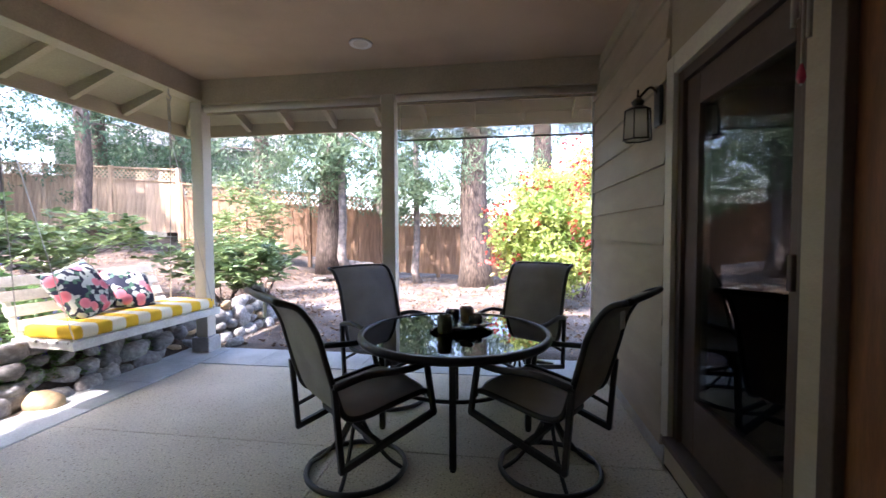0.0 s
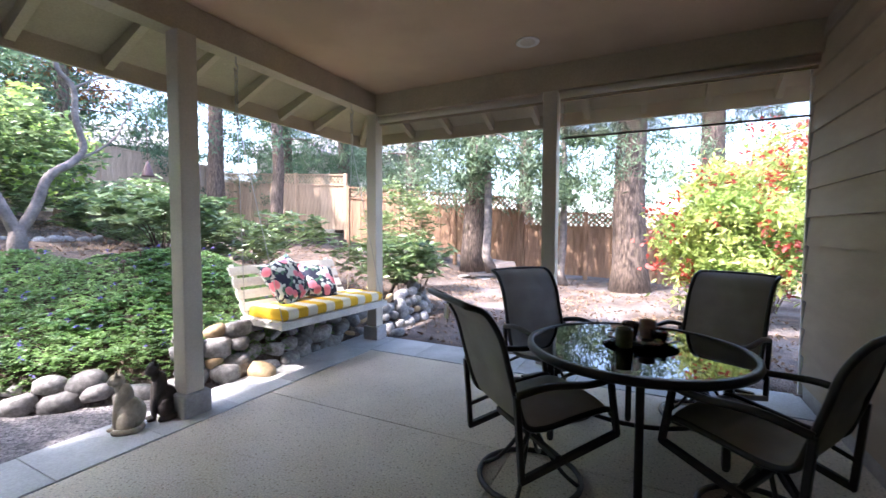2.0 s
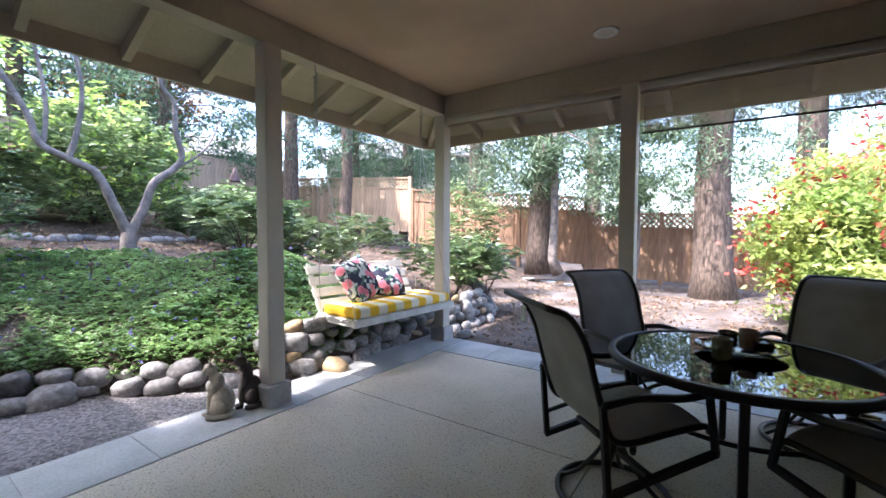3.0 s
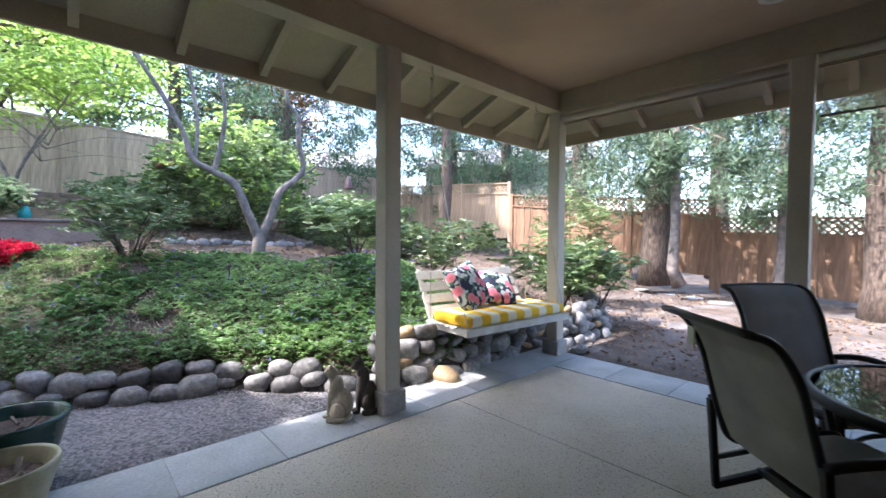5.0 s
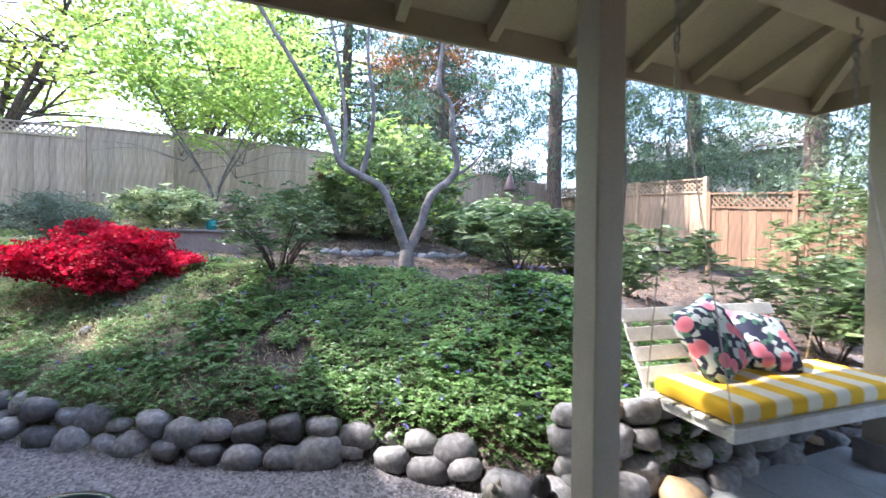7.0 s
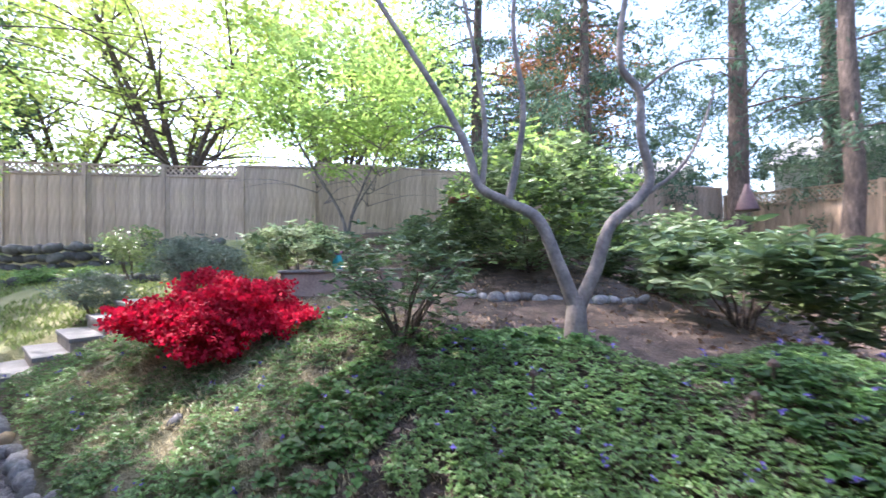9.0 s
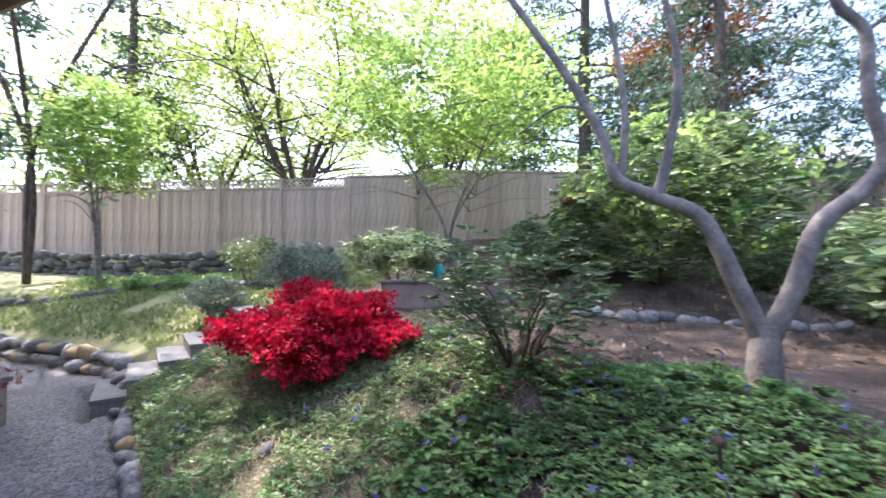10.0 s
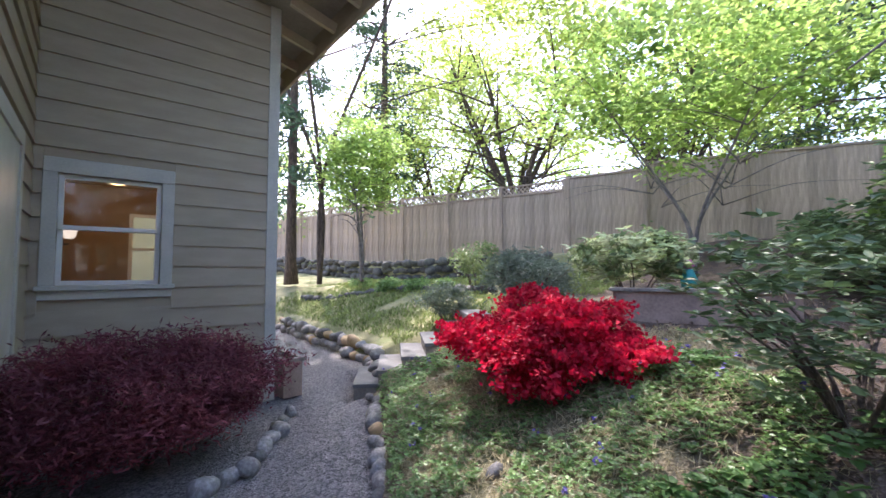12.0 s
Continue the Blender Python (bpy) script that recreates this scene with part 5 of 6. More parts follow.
part("rim", bm, IRON, table, "bronze metal rim", smooth=True)
low = [(math.cos(a) * 0.40, math.sin(a) * 0.40, -0.27) for a in np.linspace(0, 2 * math.pi, 40, endpoint=False)]
part("ring_stretcher", tube(low, 0.011, 8, closed=True), IRON, table, smooth=True)
for i in range(4):
    a = i * math.pi / 2
    c, s = math.cos(a), math.sin(a)
    part("leg", bar((c * 0.44, s * 0.44, -TZ + 0.012), (c * 0.44, s * 0.44, -0.02), 0.036, 0.036, 0.004, up=(0, 1, 0)), IRON, table)
    part("foot", lathe([(0.016, 0), (0.016, 0.014)], 10, m=pose(c * 0.44, s * 0.44, -TZ)), IRON, table)
    part("brace", tube(curve([(c * 0.44, s * 0.44, -0.12), (c * 0.34, s * 0.34, -0.06), (c * 0.2, s * 0.2, -0.035)], 4), 0.008, 6), IRON, table)
table.matrix_world = pose(TX, TY, TZ, 0, 0, -87)
part("umbrella_ring", lathe([(0.045, -0.012), (0.045, 0.008)], 20), IRON, table)

dish = thing("glass_platter", pose(TX + 0.03, TY + 0.12, TZ + 0.006), "clear glass platter on the table", "platter")
part("platter", lathe([(0.08, 0.0), (0.15, 0.008), (0.20, 0.026), (0.196, 0.032), (0.145, 0.014), (0.02, 0.010)], 32), glass_mat("clear_glass", (0.8, 0.84, 0.84), 0.05, 0.75), dish, smooth=True)
cand = thing("candle_jar", pose(TX - 0.05, TY - 0.08, TZ + 0.008), "dark olive-green glass candle jar on the table", "candle")
part("jar", lathe([(0.04, 0), (0.044, 0.01), (0.044, 0.10), (0.038, 0.10), (0.038, 0.02)], 20), mat("olive_glass", (0.10, 0.11, 0.05), 0.15, 0.2, 8, 0.0), cand, smooth=True)
part("candle", lathe([(0.037, 0.02), (0.037, 0.07)], 16), mat("wax", (0.4, 0.38, 0.28), 0.5, 0.1, 8, 0.05), cand)
for dx, dy, h, lab in ((0.06, 0.16, 0.10, "brown glass votive on the platter"), (-0.05, 0.17, 0.08, "clear glass votive on the platter"), (0.13, 0.10, 0.06, "small glass bowl on the platter")):
    v = thing("votive", pose(TX + 0.02 + dx * 0.8, TY + dy * 0.8, TZ + 0.02), lab, "glass", "votive glasses")
    part("cup", lathe([(0.03, 0), (0.042, 0.01), (0.045, h), (0.041, h), (0.038, 0.015), (0.01, 0.012)], 18), mat("brown_glass", (0.26, 0.17, 0.13), 0.12, 0.2, 8, 0.0) if h > 0.09 else glass_mat("votive_glass", (0.7, 0.72, 0.7), 0.03, 0.8), v, smooth=True)


# ---- chairs ----
def patio_chair(m):
    t = thing("patio_chair", m, "bronze swivel patio chair with padded charcoal sling seat", "chair", "chairs round the table")
    ring = [(math.cos(a) * 0.245, math.sin(a) * 0.245, 0.016) for a in np.linspace(0, 2 * math.pi, 40, endpoint=False)]
    part("base_ring", tube(ring, 0.014, 8, closed=True), IRON, t, smooth=True)
    for i in range(4):
        a = math.pi / 4 + i * math.pi / 2
        c, s = math.cos(a), math.sin(a)
        part("spoke", tube(curve([(c * 0.24, s * 0.24, 0.018), (c * 0.16, s * 0.16, 0.07), (c * 0.08, s * 0.08, 0.17), (c * 0.03, s * 0.03, 0.26)], 4), 0.010, 7), IRON, t, smooth=True)
    part("swivel_hub", lathe([(0.03, 0.24), (0.045, 0.25), (0.045, 0.29), (0.07, 0.30), (0.07, 0.33)], 16), IRON, t)
    part("spring_plate", block((-0.14, -0.09, 0.325), (0.16, 0.09, 0.35), 0.004), IRON, t)
    seat_line = [(0.28, 0.385), (0.25, 0.415), (0.1, 0.40), (-0.08, 0.375), (-0.17, 0.40)]
    back_line = [(-0.17, 0.40), (-0.21, 0.50), (-0.25, 0.64), (-0.29, 0.78), (-0.36, 0.89), (-0.44, 0.925)]
    for sgn in (1, -1):
        fr = part("side_frame", tube([(x, sgn * 0.245, z) for x, z in [(v.x, v.y) for v in curve([Vector((*p, 0)) for p in seat_line + back_line[1:]], 4)]], 0.014, 7), IRON, t, smooth=True)
        part("arm", tube(curve([(-0.23, sgn * 0.27, 0.545), (-0.08, sgn * 0.29, 0.575), (0.12, sgn * 0.29, 0.56), (0.24, sgn * 0.28, 0.565)], 5), 0.017, 8), IRON, t, "rounded metal arm rest", smooth=True)
        part("front_upright", bar((0.24, sgn * 0.28, 0.565), (0.29, sgn * 0.27, 0.30), 0.026, 0.026, 0.003), IRON, t)
        part("rear_upright", bar((-0.23, sgn * 0.27, 0.545), (-0.20, sgn * 0.27, 0.17), 0.026, 0.026, 0.003), IRON, t)
        part("lower_rail", bar((-0.21, sgn * 0.27, 0.18), (0.295, sgn * 0.27, 0.31), 0.026, 0.032, 0.003), IRON, t)
        part("link", bar((-0.205, sgn * 0.265, 0.30), (-0.12, sgn * 0.2, 0.36), 0.018, 0.018), IRON, t)
    part("cross_bar", bar((-0.02, -0.27, 0.245), (-0.02, 0.27, 0.245), 0.03, 0.024, 0.003), IRON, t)

    def pad(name, line, th, segs):
        line = curve([Vector((*p, 0)) for p in line], 6)
        bm, rows = bmesh.new(), []
        n = len(line)
        for i, p in enumerate(line):
            d = (line[min(i + 1, n - 1)] - line[max(i - 1, 0)]).normalized()
            nr = Vector((-d.y, d.x, 0))
            puff = th * (0.35 + 0.65 * abs(math.sin(math.pi * segs * i / (n - 1))) ** 0.5)
            row = []
            for k in range(9):
                w = -0.232 + 0.464 * k / 8
                e = 1 - abs(2 * k / 8 - 1) ** 4
                row.append((bm.verts.new((p.x + nr.x * puff * e, w, p.y + nr.y * puff * e)), bm.verts.new((p.x - nr.x * puff * 0.5 * e, w, p.y - nr.y * puff * 0.5 * e))))
            rows.append(row)
        for a, b in zip(rows, rows[1:]):
            for k in range(8):
                bm.faces.new((a[k][0], a[k + 1][0], b[k + 1][0], b[k][0]))
                bm.faces.new((a[k][1], b[k][1], b[k + 1][1], a[k + 1][1]))
        return part(name, bm, SLING, t, smooth=True)

    pad("seat", seat_line[::-1], 0.022, 2)
    pad("backrest", back_line, 0.020, 3)
    part("top_rail", tube(curve([(-0.44, -0.245, 0.925), (-0.455, 0, 0.93), (-0.44, 0.245, 0.925)], 5), 0.014, 7), IRON, t, smooth=True)
    part("care_tag", block((-0.392, 0.12, 0.80), (-0.386, 0.165, 0.87)), WHITE, t, "small white fabric tag")
    return t


def facing(x, y, tx, ty):
    return pose(x, y, 0, 0, 0, math.degrees(math.atan2(ty - y, tx - x)))


chair = patio_chair(facing(0.09, 2.75, 0.56, 3.20))
for x, y, tx, ty in ((1.06, 2.83, 0.45, 3.25), (0.07, 3.66, 0.6, 3.22), (0.98, 3.88, 0.55, 3.2)):
    copy_thing(chair, facing(x, y, tx, ty))

# ---- porch swing ----
ang = math.degrees(math.atan2(1.36, 0.15))
SW = pose(-2.12, 3.32, 0.425, 0, 0, ang)   # x along the seat, y towards its back
swing = thing("porch_swing", SW, "white slatted wooden porch swing hung on chains", "swing")
L = 1.40
part("front_rail", block((0, -0.02, -0.045), (L, 0.02, 0.02), 0.004), WHITE_OLD, swing)
part("back_rail", block((0, 0.50, -0.045), (L, 0.54, 0.02), 0.004), WHITE_OLD, swing)
for x in (0.02, 0.48, 0.92, L - 0.06):
    part("cross_bar", block((x, 0.02, -0.045), (x + 0.04, 0.50, 0.0), 0.003), WHITE_OLD, swing)
for i in range(5):
    part("seat_slat", block((0, 0.03 + i * 0.095, 0.002), (L, 0.11 + i * 0.095, 0.02), 0.003), WHITE_OLD, swing)
for i in range(4):
    y0, z0 = 0.54 + 0.055 * i, 0.06 + 0.105 * i
    part("back_slat", bar((0.0, y0, z0 + 0.04), (L * 0.93, y0, z0 + 0.04), 0.016, 0.085, 0.003, up=(0, 0.46, 0.88)), WHITE_OLD, swing)
for x in (0.06, L * 0.5, L * 0.93 - 0.06):
    part("back_stay", bar((x, 0.53, -0.02), (x, 0.765, 0.47), 0.04, 0.025, 0.003), WHITE_OLD, swing)
YEL = bpy.data.materials.new("striped_canvas")
YEL.use_nodes = True
nd, ln = YEL.node_tree.nodes, YEL.node_tree.links
tc, wv, rp = nd.new("ShaderNodeTexCoord"), nd.new("ShaderNodeTexWave"), nd.new("ShaderNodeValToRGB")
wv.inputs["Scale"].default_value, wv.inputs["Distortion"].default_value = 1.45, 0.15
rp.color_ramp.interpolation = "CONSTANT"
rp.color_ramp.elements[0].color, rp.color_ramp.elements[1].color = (0.78, 0.46, 0.02, 1), (0.78, 0.70, 0.52, 1)
rp.color_ramp.elements[1].position = 0.5
ln.new(tc.outputs["Object"], wv.inputs[0]), ln.new(wv.outputs["Fac"], rp.inputs[0]), ln.new(rp.outputs[0], nd["Principled BSDF"].inputs["Base Color"])
nd["Principled BSDF"].inputs["Roughness"].default_value = 0.9
cush = thing("seat_cushion", SW @ pose(0.03, 0.0, 0.022), "yellow and white striped seat cushion on the swing", "cushion")
part("pad", block((0.0, 0.0, 0.0), (1.33, 0.48, 0.095), 0.03), YEL, cush, smooth=True)
FLORAL = bpy.data.materials.new("floral_cotton")
FLORAL.use_nodes = True
nd, ln = FLORAL.node_tree.nodes, FLORAL.node_tree.links
tc = nd.new("ShaderNodeTexCoord")
v1, v2 = nd.new("ShaderNodeTexVoronoi"), nd.new("ShaderNodeTexVoronoi")
v1.inputs["Scale"].default_value, v2.inputs["Scale"].default_value = 7.6, 30.0
r1, r2, mx = nd.new("ShaderNodeValToRGB"), nd.new("ShaderNodeValToRGB"), nd.new("ShaderNodeMix")
mx.data_type = "RGBA"
r1.color_ramp.interpolation = r2.color_ramp.interpolation = "CONSTANT"
r1.color_ramp.elements[0].color, r1.color_ramp.elements[1].color = (1, 1, 1, 1), (0, 0, 0, 1)
r1.color_ramp.elements[1].position = 0.36
sep = nd.new("ShaderNodeSeparateColor")
ln.new(v2.outputs["Color"], sep.inputs[0]), ln.new(sep.outputs[0], r2.inputs[0])
r2.color_ramp.elements[0].color, r2.color_ramp.elements[1].color = (0.012, 0.016, 0.04, 1), (0.45, 0.50, 0.48, 1)
r2.color_ramp.elements[1].position = 0.62
e2 = r2.color_ramp.elements.new(0.45)
e2.color = (0.06, 0.14, 0.10, 1)
rose = nd.new("ShaderNodeValToRGB")
rose.color_ramp.elements[0].color, rose.color_ramp.elements[1].color = (0.50, 0.06, 0.11, 1), (0.66, 0.24, 0.29, 1)
rose.color_ramp.elements[1].position = 0.4
ln.new(v1.outputs["Distance"], rose.inputs[0])
ln.new(tc.outputs["Object"], v1.inputs[0]), ln.new(tc.outputs["Object"], v2.inputs[0])
ln.new(v1.outputs["Distance"], r1.inputs[0]), ln.new(r1.outputs[0], mx.inputs[0]), ln.new(r2.outputs[0], mx.inputs[6]), ln.new(rose.outputs[0], mx.inputs[7])
ln.new(mx.outputs[2], nd["Principled BSDF"].inputs["Base Color"])
nd["Principled BSDF"].inputs["Roughness"].default_value = 0.85


def pillow(m, label, s=0.42):
    t = thing("throw_pillow", m, label, "pillow", "pillows on the swing")
    bm = bmesh.new()
    n = 12
    top, bot = {}, {}
    for i in range(n + 1):
        for j in range(n + 1):
            u, v = 2 * i / n - 1, 2 * j / n - 1
            puff = 0.085 * ((1 - u ** 4) * (1 - v ** 4)) ** 0.6
            pin = 1 - 0.07 * (1 - u * u) * abs(v) ** 3 - 0.07 * (1 - v * v) * abs(u) ** 3
            wob = 0.006 * noise.noise((u * 3, v * 3, 1))
            top[i, j] = bm.verts.new((u * s / 2 * pin, v * s / 2 * pin, puff + wob))
            bot[i, j] = bm.verts.new((u * s / 2 * pin, v * s / 2 * pin, -puff - 0.001)) if 0 < i < n and 0 < j < n else top[i, j]
    for i in range(n):
        for j in range(n):
            bm.faces.new((top[i, j], top[i + 1, j], top[i + 1, j + 1], top[i, j + 1]))
            f = (bot[i, j], bot[i, j + 1], bot[i + 1, j + 1], bot[i + 1, j])
            if len(set(f)) == 4:
                try:
                    bm.faces.new(f)
                except ValueError:
                    pass
    part("cover", bm, FLORAL, t, smooth=True)
    return t


pillow(SW @ pose(0.40, 0.42, 0.31, 62, 0, 10) @ pose(0, 0, 0, 0, 0, 14), "floral pillow with pink roses on navy, propped on the swing", 0.47)
pillow(SW @ pose(0.80, 0.42, 0.27, 52, 0, -4) @ pose(0, 0, 0, 0, 0, -12), "floral pillow with pink roses on navy, leaning low", 0.40)


def hanging_chain(m, drop, label):
    t = thing("swing_chain", m, label, "chain", "swing chains")
    part("hook", tube(curve([(0, 0, 0.03), (0, 0, -0.03), (0.02, 0, -0.06), (0, 0, -0.085), (-0.018, 0, -0.06)], 4), 0.006, 6), CHROME, t)
    for k in range(8):
        a = (k % 2) * math.pi / 2
        z = -0.10 - 0.04 * k
        lk = [(math.cos(q) * 0.012 * math.cos(a), math.cos(q) * 0.012 * math.sin(a), z + math.sin(q) * 0.024) for q in np.linspace(0, 2 * math.pi, 10, endpoint=False)]
        part("link", tube(lk, 0.0045, 5, closed=True), CHROME, t)
    for end in drop:
        part("cable", tube([(0, 0, -0.41), end], 0.0035, 5), CHROME, t)


for cx, lab in ((0.03, "galvanised chain holding the swing from the beam"), (L - 0.06, "galvanised chain holding the swing by the corner post")):
    top = Vector((-2.14 if cx < 1 else -2.08, 2.95 if cx < 1 else 4.26, 2.47))
    hanging_chain(Matrix.Translation(top), [tuple((SW @ Vector((cx, yy, 0.0))) - top) for yy in (0.0, 0.52)], lab)


# ---- porch fittings ----
for x0, x1, z in ((0.085, 1.87, 2.42), (2.03, WALL_X - 0.03, 2.425)):
    sh = thing("roller_shade", PORCH @ pose(0, -0.03, z), "rolled tan outdoor roller shade under the beam", "shade", "roller shades")
    part("roll", tube([(x0, 0, 0), (x1, 0, 0)], 0.032, 14), CREAM, sh, smooth=True)
    part("hem_bar", bar((x0, 0.02, -0.045), (x1, 0.02, -0.045), 0.012, 0.022), SIDING, sh)
    part("cord", tube([(x0 + 0.02, 0.01, 0.0), (x0 + 0.02, 0.01, 0.05)], 0.01, 6), WHITE, sh)
veil = thing("mesh_shade", PORCH @ pose(0, 0.03, 0), "lowered sheer mesh shade with a dark hem bar", "shade")
part("mesh", block((2.05, -0.002, 2.06), (WALL_X - 0.06, 0.002, 2.45)), SCREEN, veil).visible_shadow = False
part("hem_bar", tube([(2.04, 0, 2.055), (WALL_X - 0.05, 0, 2.055)], 0.009, 8), DARKFRAME, veil)
lt = thing("wall_lantern", PORCH @ pose(WALL_X - 0.022, -1.52, 1.79) @ Matrix.Scale(0.92, 4), "bronze and clear-glass coach lantern on the house wall", "lantern")
part("back_plate", block((-0.02, -0.05, -0.06), (0.0, 0.05, 0.16), 0.008), IRON, lt)
part("arm", tube(curve([(0, 0, 0.1), (-0.05, 0, 0.16), (-0.10, 0, 0.12), (-0.12, 0, 0.09)], 5), 0.008, 7), IRON, lt)
part("cap", lathe([(0.066, 0.030), (0.070, 0.036), (0.050, 0.050), (0.024, 0.058), (0.034, 0.072), (0.036, 0.084), (0.022, 0.098), (0.007, 0.106), (0.005, 0.150)], 12, m=pose(-0.12, 0, 0)), IRON, lt)
for i in range(6):
    a = i * math.pi / 3
    c, s = math.cos(a), math.sin(a)
    part("cage_bar", bar((-0.12 + c * 0.068, s * 0.068, 0.034), (-0.12 + c * 0.075, s * 0.075, -0.13), 0.007, 0.007), IRON, lt)
    a2 = a + math.pi / 3
    part("base_rim", bar((-0.12 + c * 0.075, s * 0.075, -0.13), (-0.12 + math.cos(a2) * 0.075, math.sin(a2) * 0.075, -0.13), 0.007, 0.009), IRON, lt)
part("glass_body", lathe([(0.070, -0.126), (0.063, 0.030)], 6, m=pose(-0.12, 0, 0)), FROSTED, lt, "pale ribbed glass")
part("candle_tube", lathe([(0.012, -0.126), (0.012, -0.03)], 10, m=pose(-0.12, 0, 0)), WHITE, lt)
dl = thing("downlight", pose(-0.24, 4.02, 2.69), "round white recessed ceiling light in the porch ceiling", "ceiling light")
part("trim_ring", lathe([(0.062, -0.004), (0.088, -0.010), (0.092, 0.0)], 28), WHITE, dl, smooth=True)
part("baffle", lathe([(0.0605, -0.006), (0.0605, 0.0)], 24), CREAM, dl)
ch = thing("wind_chime", pose(1.46, 1.78, 1.98), "silver tube wind chime with a pink glass drop", "wind chime")
part("cord", tube([(0, 0, 0.71), (0, 0, -0.45)], 0.0025, 5), CHROME, ch)
for i in range(4):
    a = i * math.pi / 2
    part("chime_tube", tube([(0.02 * math.cos(a), 0.02 * math.sin(a), 0.05), (0.02 * math.cos(a), 0.02 * math.sin(a), -0.26 - 0.03 * i)], 0.006, 8), CHROME, ch)
part("drop", lathe([(0.002, -0.40), (0.008, -0.42), (0.010, -0.432), (0.005, -0.445)], 12), mat("pink_glass", (0.5, 0.06, 0.12), 0.2, 0.1, 5, 0.0), ch)
ds = thing("downspout", pose(-3.06, 0.36, 0), "pale painted downspout with an elbow at the gutter end", "downspout")
part("pipe", block((-0.045, -0.04, -0.1), (0.045, 0.04, 2.15), 0.008), CREAM, ds)
part("elbow", bar((0, 0, 2.13), (0.05, 0.14, 2.36), 0.09, 0.08, 0.006), CREAM, ds)
gut = porch_part("gutter", block((-OVER - 0.13, -4.55, 2.40), (-OVER - 0.032, -4.0, 2.50), 0.012), WHITE, "white metal gutter end", "gutter")


# ---- statues and pots ----
def cat(m, material, label):
    bm = bmesh.new()

    def ball(c, s, rx=0.0):
        bmesh.ops.create_uvsphere(bm, u_segments=16, v_segments=10, radius=1.0, matrix=pose(*c, 0, rx, 0) @ Matrix.Diagonal((*s, 1)))
    ball((-0.03, 0, 0.10), (0.095, 0.075, 0.10))
    ball((0.02, 0, 0.17), (0.062, 0.058, 0.12), -12)
    ball((0.04, 0, 0.26), (0.036, 0.036, 0.05), 10)
    ball((0.06, 0, 0.305), (0.052, 0.046, 0.042))
    ball((0.10, 0, 0.295), (0.022, 0.022, 0.017))
    for s in (1, -1):
        bmesh.ops.create_cone(bm, cap_ends=True, segments=6, radius1=0.018, radius2=0.002, depth=0.04, matrix=pose(0.05, s * 0.027, 0.352, s * -10, 0, 0))
        ball((0.06, s * 0.032, 0.08), (0.022, 0.02, 0.085))
        ball((0.085, s * 0.032, 0.012), (0.035, 0.022, 0.014))
        ball((-0.02, s * 0.07, 0.06), (0.06, 0.03, 0.06))
    tube(curve([(-0.11, 0.02, 0.03), (-0.10, 0.09, 0.022), (-0.02, 0.125, 0.02), (0.05, 0.11, 0.02)], 5), [0.018] * 15 + [0.01], 8, bm)
    ob = part("cat_statue", bm, material, None, smooth=True)
    ob.matrix_world = m
    tagged(ob, label, "statue", "cat statues")


cat(pose(-2.27, 2.23, 0.0, 0, 0, 215) @ Matrix.Diagonal((0.85, 0.78, 1.0, 1)), STATUE, "pale stone statue of a sitting cat on the pavers")
cat(pose(-2.24, 2.42, 0.0, 0, 0, 250) @ Matrix.Diagonal((0.75, 0.68, 1.08, 1)), STATUE_DARK, "slim dark statue of a sitting cat beside the post")


def pot(x, y, r, h, material, label):
    t = thing("plant_pot", pose(x, y, gh(x, y)), label, "pot", "empty pots")
    part("bowl", lathe([(r * 0.55, 0.0), (r * 0.62, 0.02), (r * 0.9, h * 0.7), (r, h - 0.03), (r * 1.03, h - 0.015), (r, h), (r * 0.9, h - 0.005), (r * 0.84, h - 0.07), (r * 0.80, h - 0.075), (0.01, h - 0.07)], 36), material, t, smooth=True)
    part("soil", lathe([(0.01, h - 0.085), (r * 0.80, h - 0.082), (r * 0.78, h - 0.065), (0.012, h - 0.06)], 24), SOIL, t)
    for k in range(7):
        a = rng.uniform(0, 6.28)
        part("dead_stem", tube([(math.cos(a) * r * 0.3, math.sin(a) * r * 0.3, h - 0.06), (math.cos(a + 0.4) * r * 0.5, math.sin(a + 0.4) * r * 0.5, h - 0.05 + rng.random() * 0.05)], 0.008, 5), DECKWOOD, t)


pot(-2.72, 0.70, 0.225, 0.35, GREEN_POT, "large dark green glazed pot with dry soil on the gravel")
pot(-2.30, 0.68, 0.19, 0.29, CREAM_POT, "cream-rimmed glazed pot on the gravel")

# ---- garden ornaments ----
fd = thing("bird_feeder", pose(-8.05, 2.5, 2.36), "flat brown tray bird feeder hung from a branch", "bird feeder")
part("tray", block((-0.2, -0.2, -0.02), (0.2, 0.2, 0.02), 0.01), WOOD, fd)
part("roof", lathe([(0.24, 0.03), (0.02, 0.10)], 4), WOOD, fd)
part("wire", tube([(0, 0, 0.1), (0, 0, 1.6)], 0.004, 5), DARKFRAME, fd)
bell = thing("bell_feeder", pose(-4.99, 4.01, 1.88), "brown cone-shaped bird feeder hanging among the shrubs", "bird feeder")
part("cone", lathe([(0.075, 0.0), (0.07, 0.015), (0.012, 0.19)], 14), mat("rust_metal", (0.14, 0.07, 0.06), 0.6, 0.3, 6, 0.1), bell, smooth=True)
part("wire", tube([(0, 0, 0.18), (0, 0, 1.6)], 0.004, 5), DARKFRAME, bell)
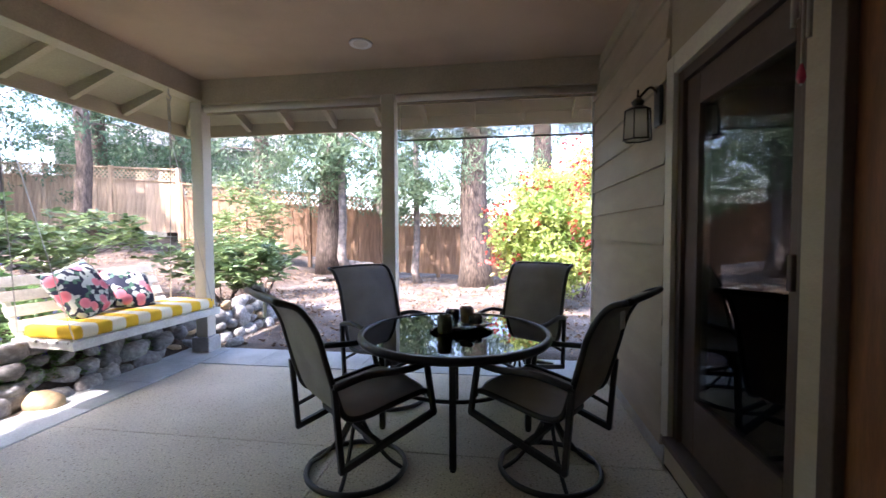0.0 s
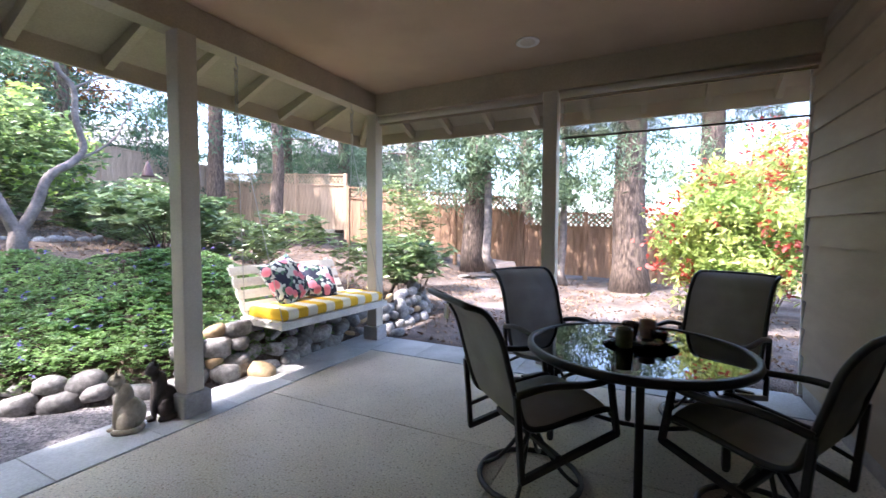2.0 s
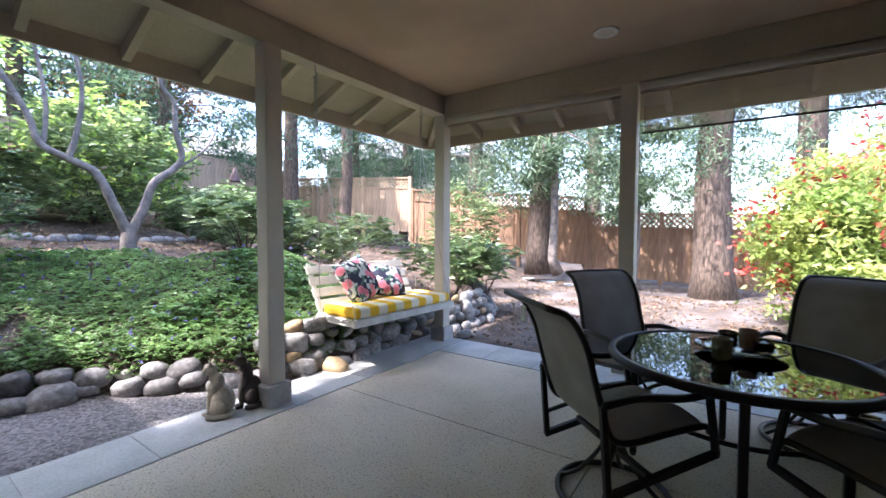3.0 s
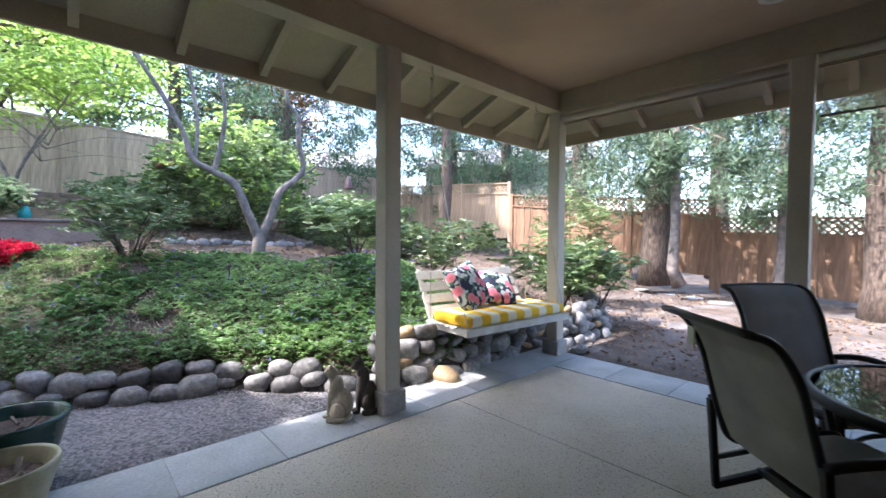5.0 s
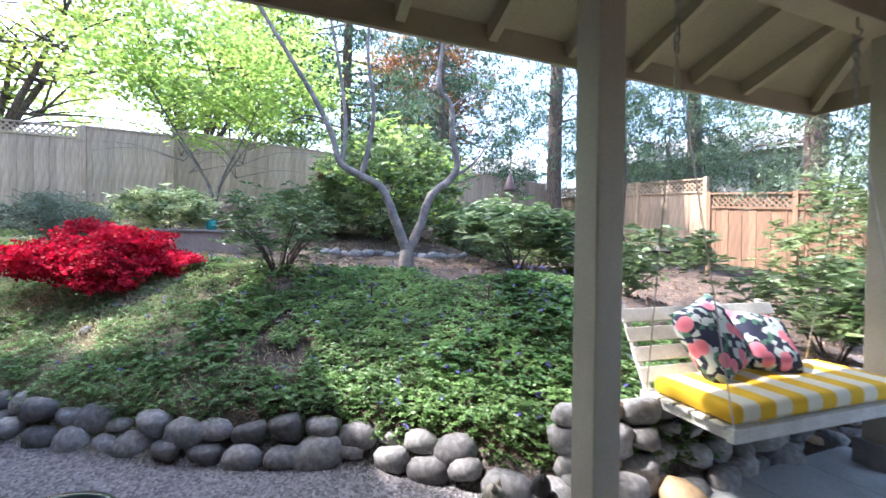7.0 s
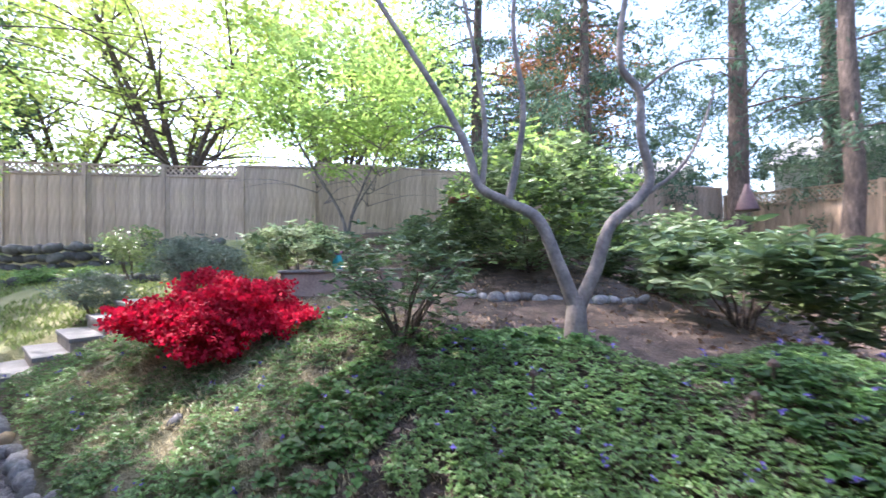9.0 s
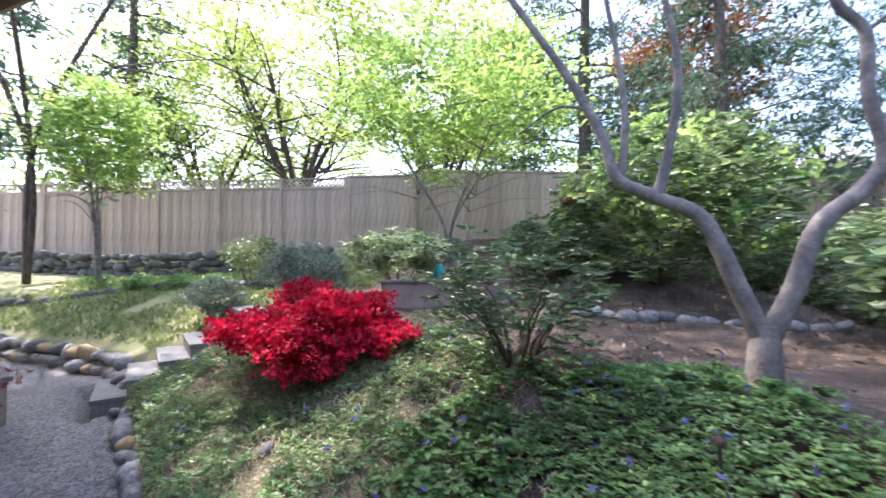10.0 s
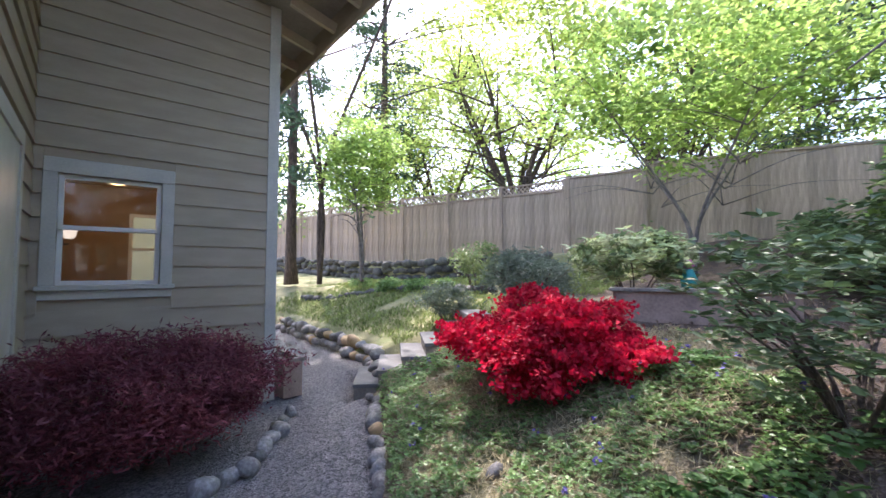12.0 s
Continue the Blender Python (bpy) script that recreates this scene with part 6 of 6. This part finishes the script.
for x, y in ((-4.75, 2.35), (-4.3, 3.5), (-4.15, 3.25)):
    st = thing("path_light", pose(x, y, gh(x, y)), "small black garden stake light in the ground cover", "garden light", "path lights")
    part("stake", tube([(0, 0, -0.05), (0, 0, 0.14)], 0.008, 6), DARKFRAME, st)
    part("head", lathe([(0.03, 0.14), (0.025, 0.16), (0.005, 0.18)], 10), DARKFRAME, st)
gn = thing("garden_ornament", pose(-8.3, 0.75, gh(-8.3, 0.75) + 0.28), "small teal and pink painted garden ornament in the raised bed", "ornament")
part("body", lathe([(0.07, 0), (0.08, 0.1), (0.04, 0.2)], 12), mat("teal_paint", (0.03, 0.35, 0.33), 0.5, 0.1, 5, 0.05), gn, smooth=True)
part("top", lathe([(0.02, 0.2), (0.06, 0.24), (0.03, 0.30)], 12), mat("pink_paint", (0.6, 0.15, 0.35), 0.5, 0.1, 5, 0.05), gn, smooth=True)

# ---- far houses and woods ----
def house(x, y, z, rz, w, d, h, label):
    t = thing("house", pose(x, y, z, 0, 0, rz), label, "house", "houses beyond the fence")
    part("wall", block((-w / 2, -d / 2, -1), (w / 2, d / 2, h)), mat("house_paint", (0.5, 0.47, 0.42), 0.7, 0.1, 2, 0.05), t)
    bm = bmesh.new()
    v = [bm.verts.new(p) for p in ((-w / 2 - 0.5, -d / 2 - 0.5, h), (w / 2 + 0.5, -d / 2 - 0.5, h), (w / 2 + 0.5, d / 2 + 0.5, h), (-w / 2 - 0.5, d / 2 + 0.5, h), (-w / 2 - 0.5, 0, h + d * 0.25), (w / 2 + 0.5, 0, h + d * 0.25))]
    for f in ((0, 1, 5, 4), (2, 3, 4, 5), (0, 4, 3), (1, 2, 5), (3, 2, 1, 0)):
        bm.faces.new([v[i] for i in f])
    part("roof", bm, HOUSE_ROOF, t)
    for k in range(3):
        xx = -w / 3 + k * w / 3
        wn_ = part("window", block((xx - 0.6, -d / 2 - 0.05, h * 0.45), (xx + 0.6, -d / 2 - 0.001, h * 0.85)), WHITE, t)
        part("pane", block((xx - 0.5, -d / 2 - 0.07, h * 0.5), (xx - 0.03, -d / 2 - 0.052, h * 0.8)), DARKFRAME, wn_)
        part("pane", block((xx + 0.03, -d / 2 - 0.07, h * 0.5), (xx + 0.5, -d / 2 - 0.052, h * 0.8)), DARKFRAME, wn_)


house(-15.5, 22.5, 2.0, 25, 9, 7, 3.2, "pale house with dark windows beyond the sunlit fence")
house(-27, 14, 2.0, 60, 9, 7, 3.4, "grey house behind the trees")
house(-27, -7, 1.5, 100, 9, 7, 3.2, "teal-trimmed house behind the maples")


def woods(n_clumps, per, r0, r1, a0, a1, z0, z1, leaf, material, name, label, thin=0.22, droop=0.7):
    a = np.radians(rng.uniform(a0, a1, n_clumps))
    r = rng.uniform(r0, r1, n_clumps)
    c = np.stack([-3 + np.sin(a) * -r, 2 + np.cos(a) * r, rng.uniform(z0, z1, n_clumps)], 1)
    if droop > 0.3:   # drooping conifer boughs
        turn, ln_ = rng.uniform(0, 2 * np.pi, n_clumps), rng.uniform(0.8, 1.9, n_clumps)
        k = rng.random((n_clumps, per)) ** 0.7
        p = np.empty((n_clumps, per, 3))
        p[..., 0] = c[:, None, 0] + np.cos(turn)[:, None] * ln_[:, None] * k
        p[..., 1] = c[:, None, 1] + np.sin(turn)[:, None] * ln_[:, None] * k
        p[..., 2] = c[:, None, 2] - 0.4 * ln_[:, None] * k ** 1.5
        p += rng.normal(size=p.shape) * np.array([0.13, 0.13, 0.05])
        p[..., 2] -= np.abs(rng.normal(size=k.shape)) * 0.16
        p = p.reshape(-1, 3)
    else:
        p = np.repeat(c, per, 0) + rng.normal(size=(n_clumps * per, 3)) * np.array([0.45, 0.45, 0.25])
    tagged(leaf_object(name, p, leaf, leaf * thin, material, droop=droop), label, "trees", kind="stuff")


woods(260, 90, 7.6, 9.6, -26, 14, 2.3, 5.2, 0.13, L_FIRSUN, "woods", "drooping cedar boughs before the fence")
woods(800, 120, 13.0, 21.0, -55, 42, 1.2, 7.5, 0.17, L_FIRSUN, "woods", "cedar and fir foliage beyond the fence, sunlight put into its colour")
woods(900, 100, 13.0, 22.0, 28, 78, 2.5, 11.0, 0.18, L_FIR, "woods", "dark conifer foliage behind the garden")
woods(130, 70, 16.0, 24.0, 75, 150, 3.5, 11.0, 0.15, L_LIME, "woods", "yellow-green maple foliage beyond the fence", 0.6, 0.1)
woods(160, 60, 20.0, 26.0, 20, 150, 1.0, 4.5, 0.2, L_FIRSUN, "woods", "shady undergrowth beyond the fence")
woods(300, 60, 19.0, 27.0, 70, 150, 2.5, 8.5, 0.22, L_MAPLE, "woods", "pale spring foliage far beyond the fence", 0.6, 0.1)

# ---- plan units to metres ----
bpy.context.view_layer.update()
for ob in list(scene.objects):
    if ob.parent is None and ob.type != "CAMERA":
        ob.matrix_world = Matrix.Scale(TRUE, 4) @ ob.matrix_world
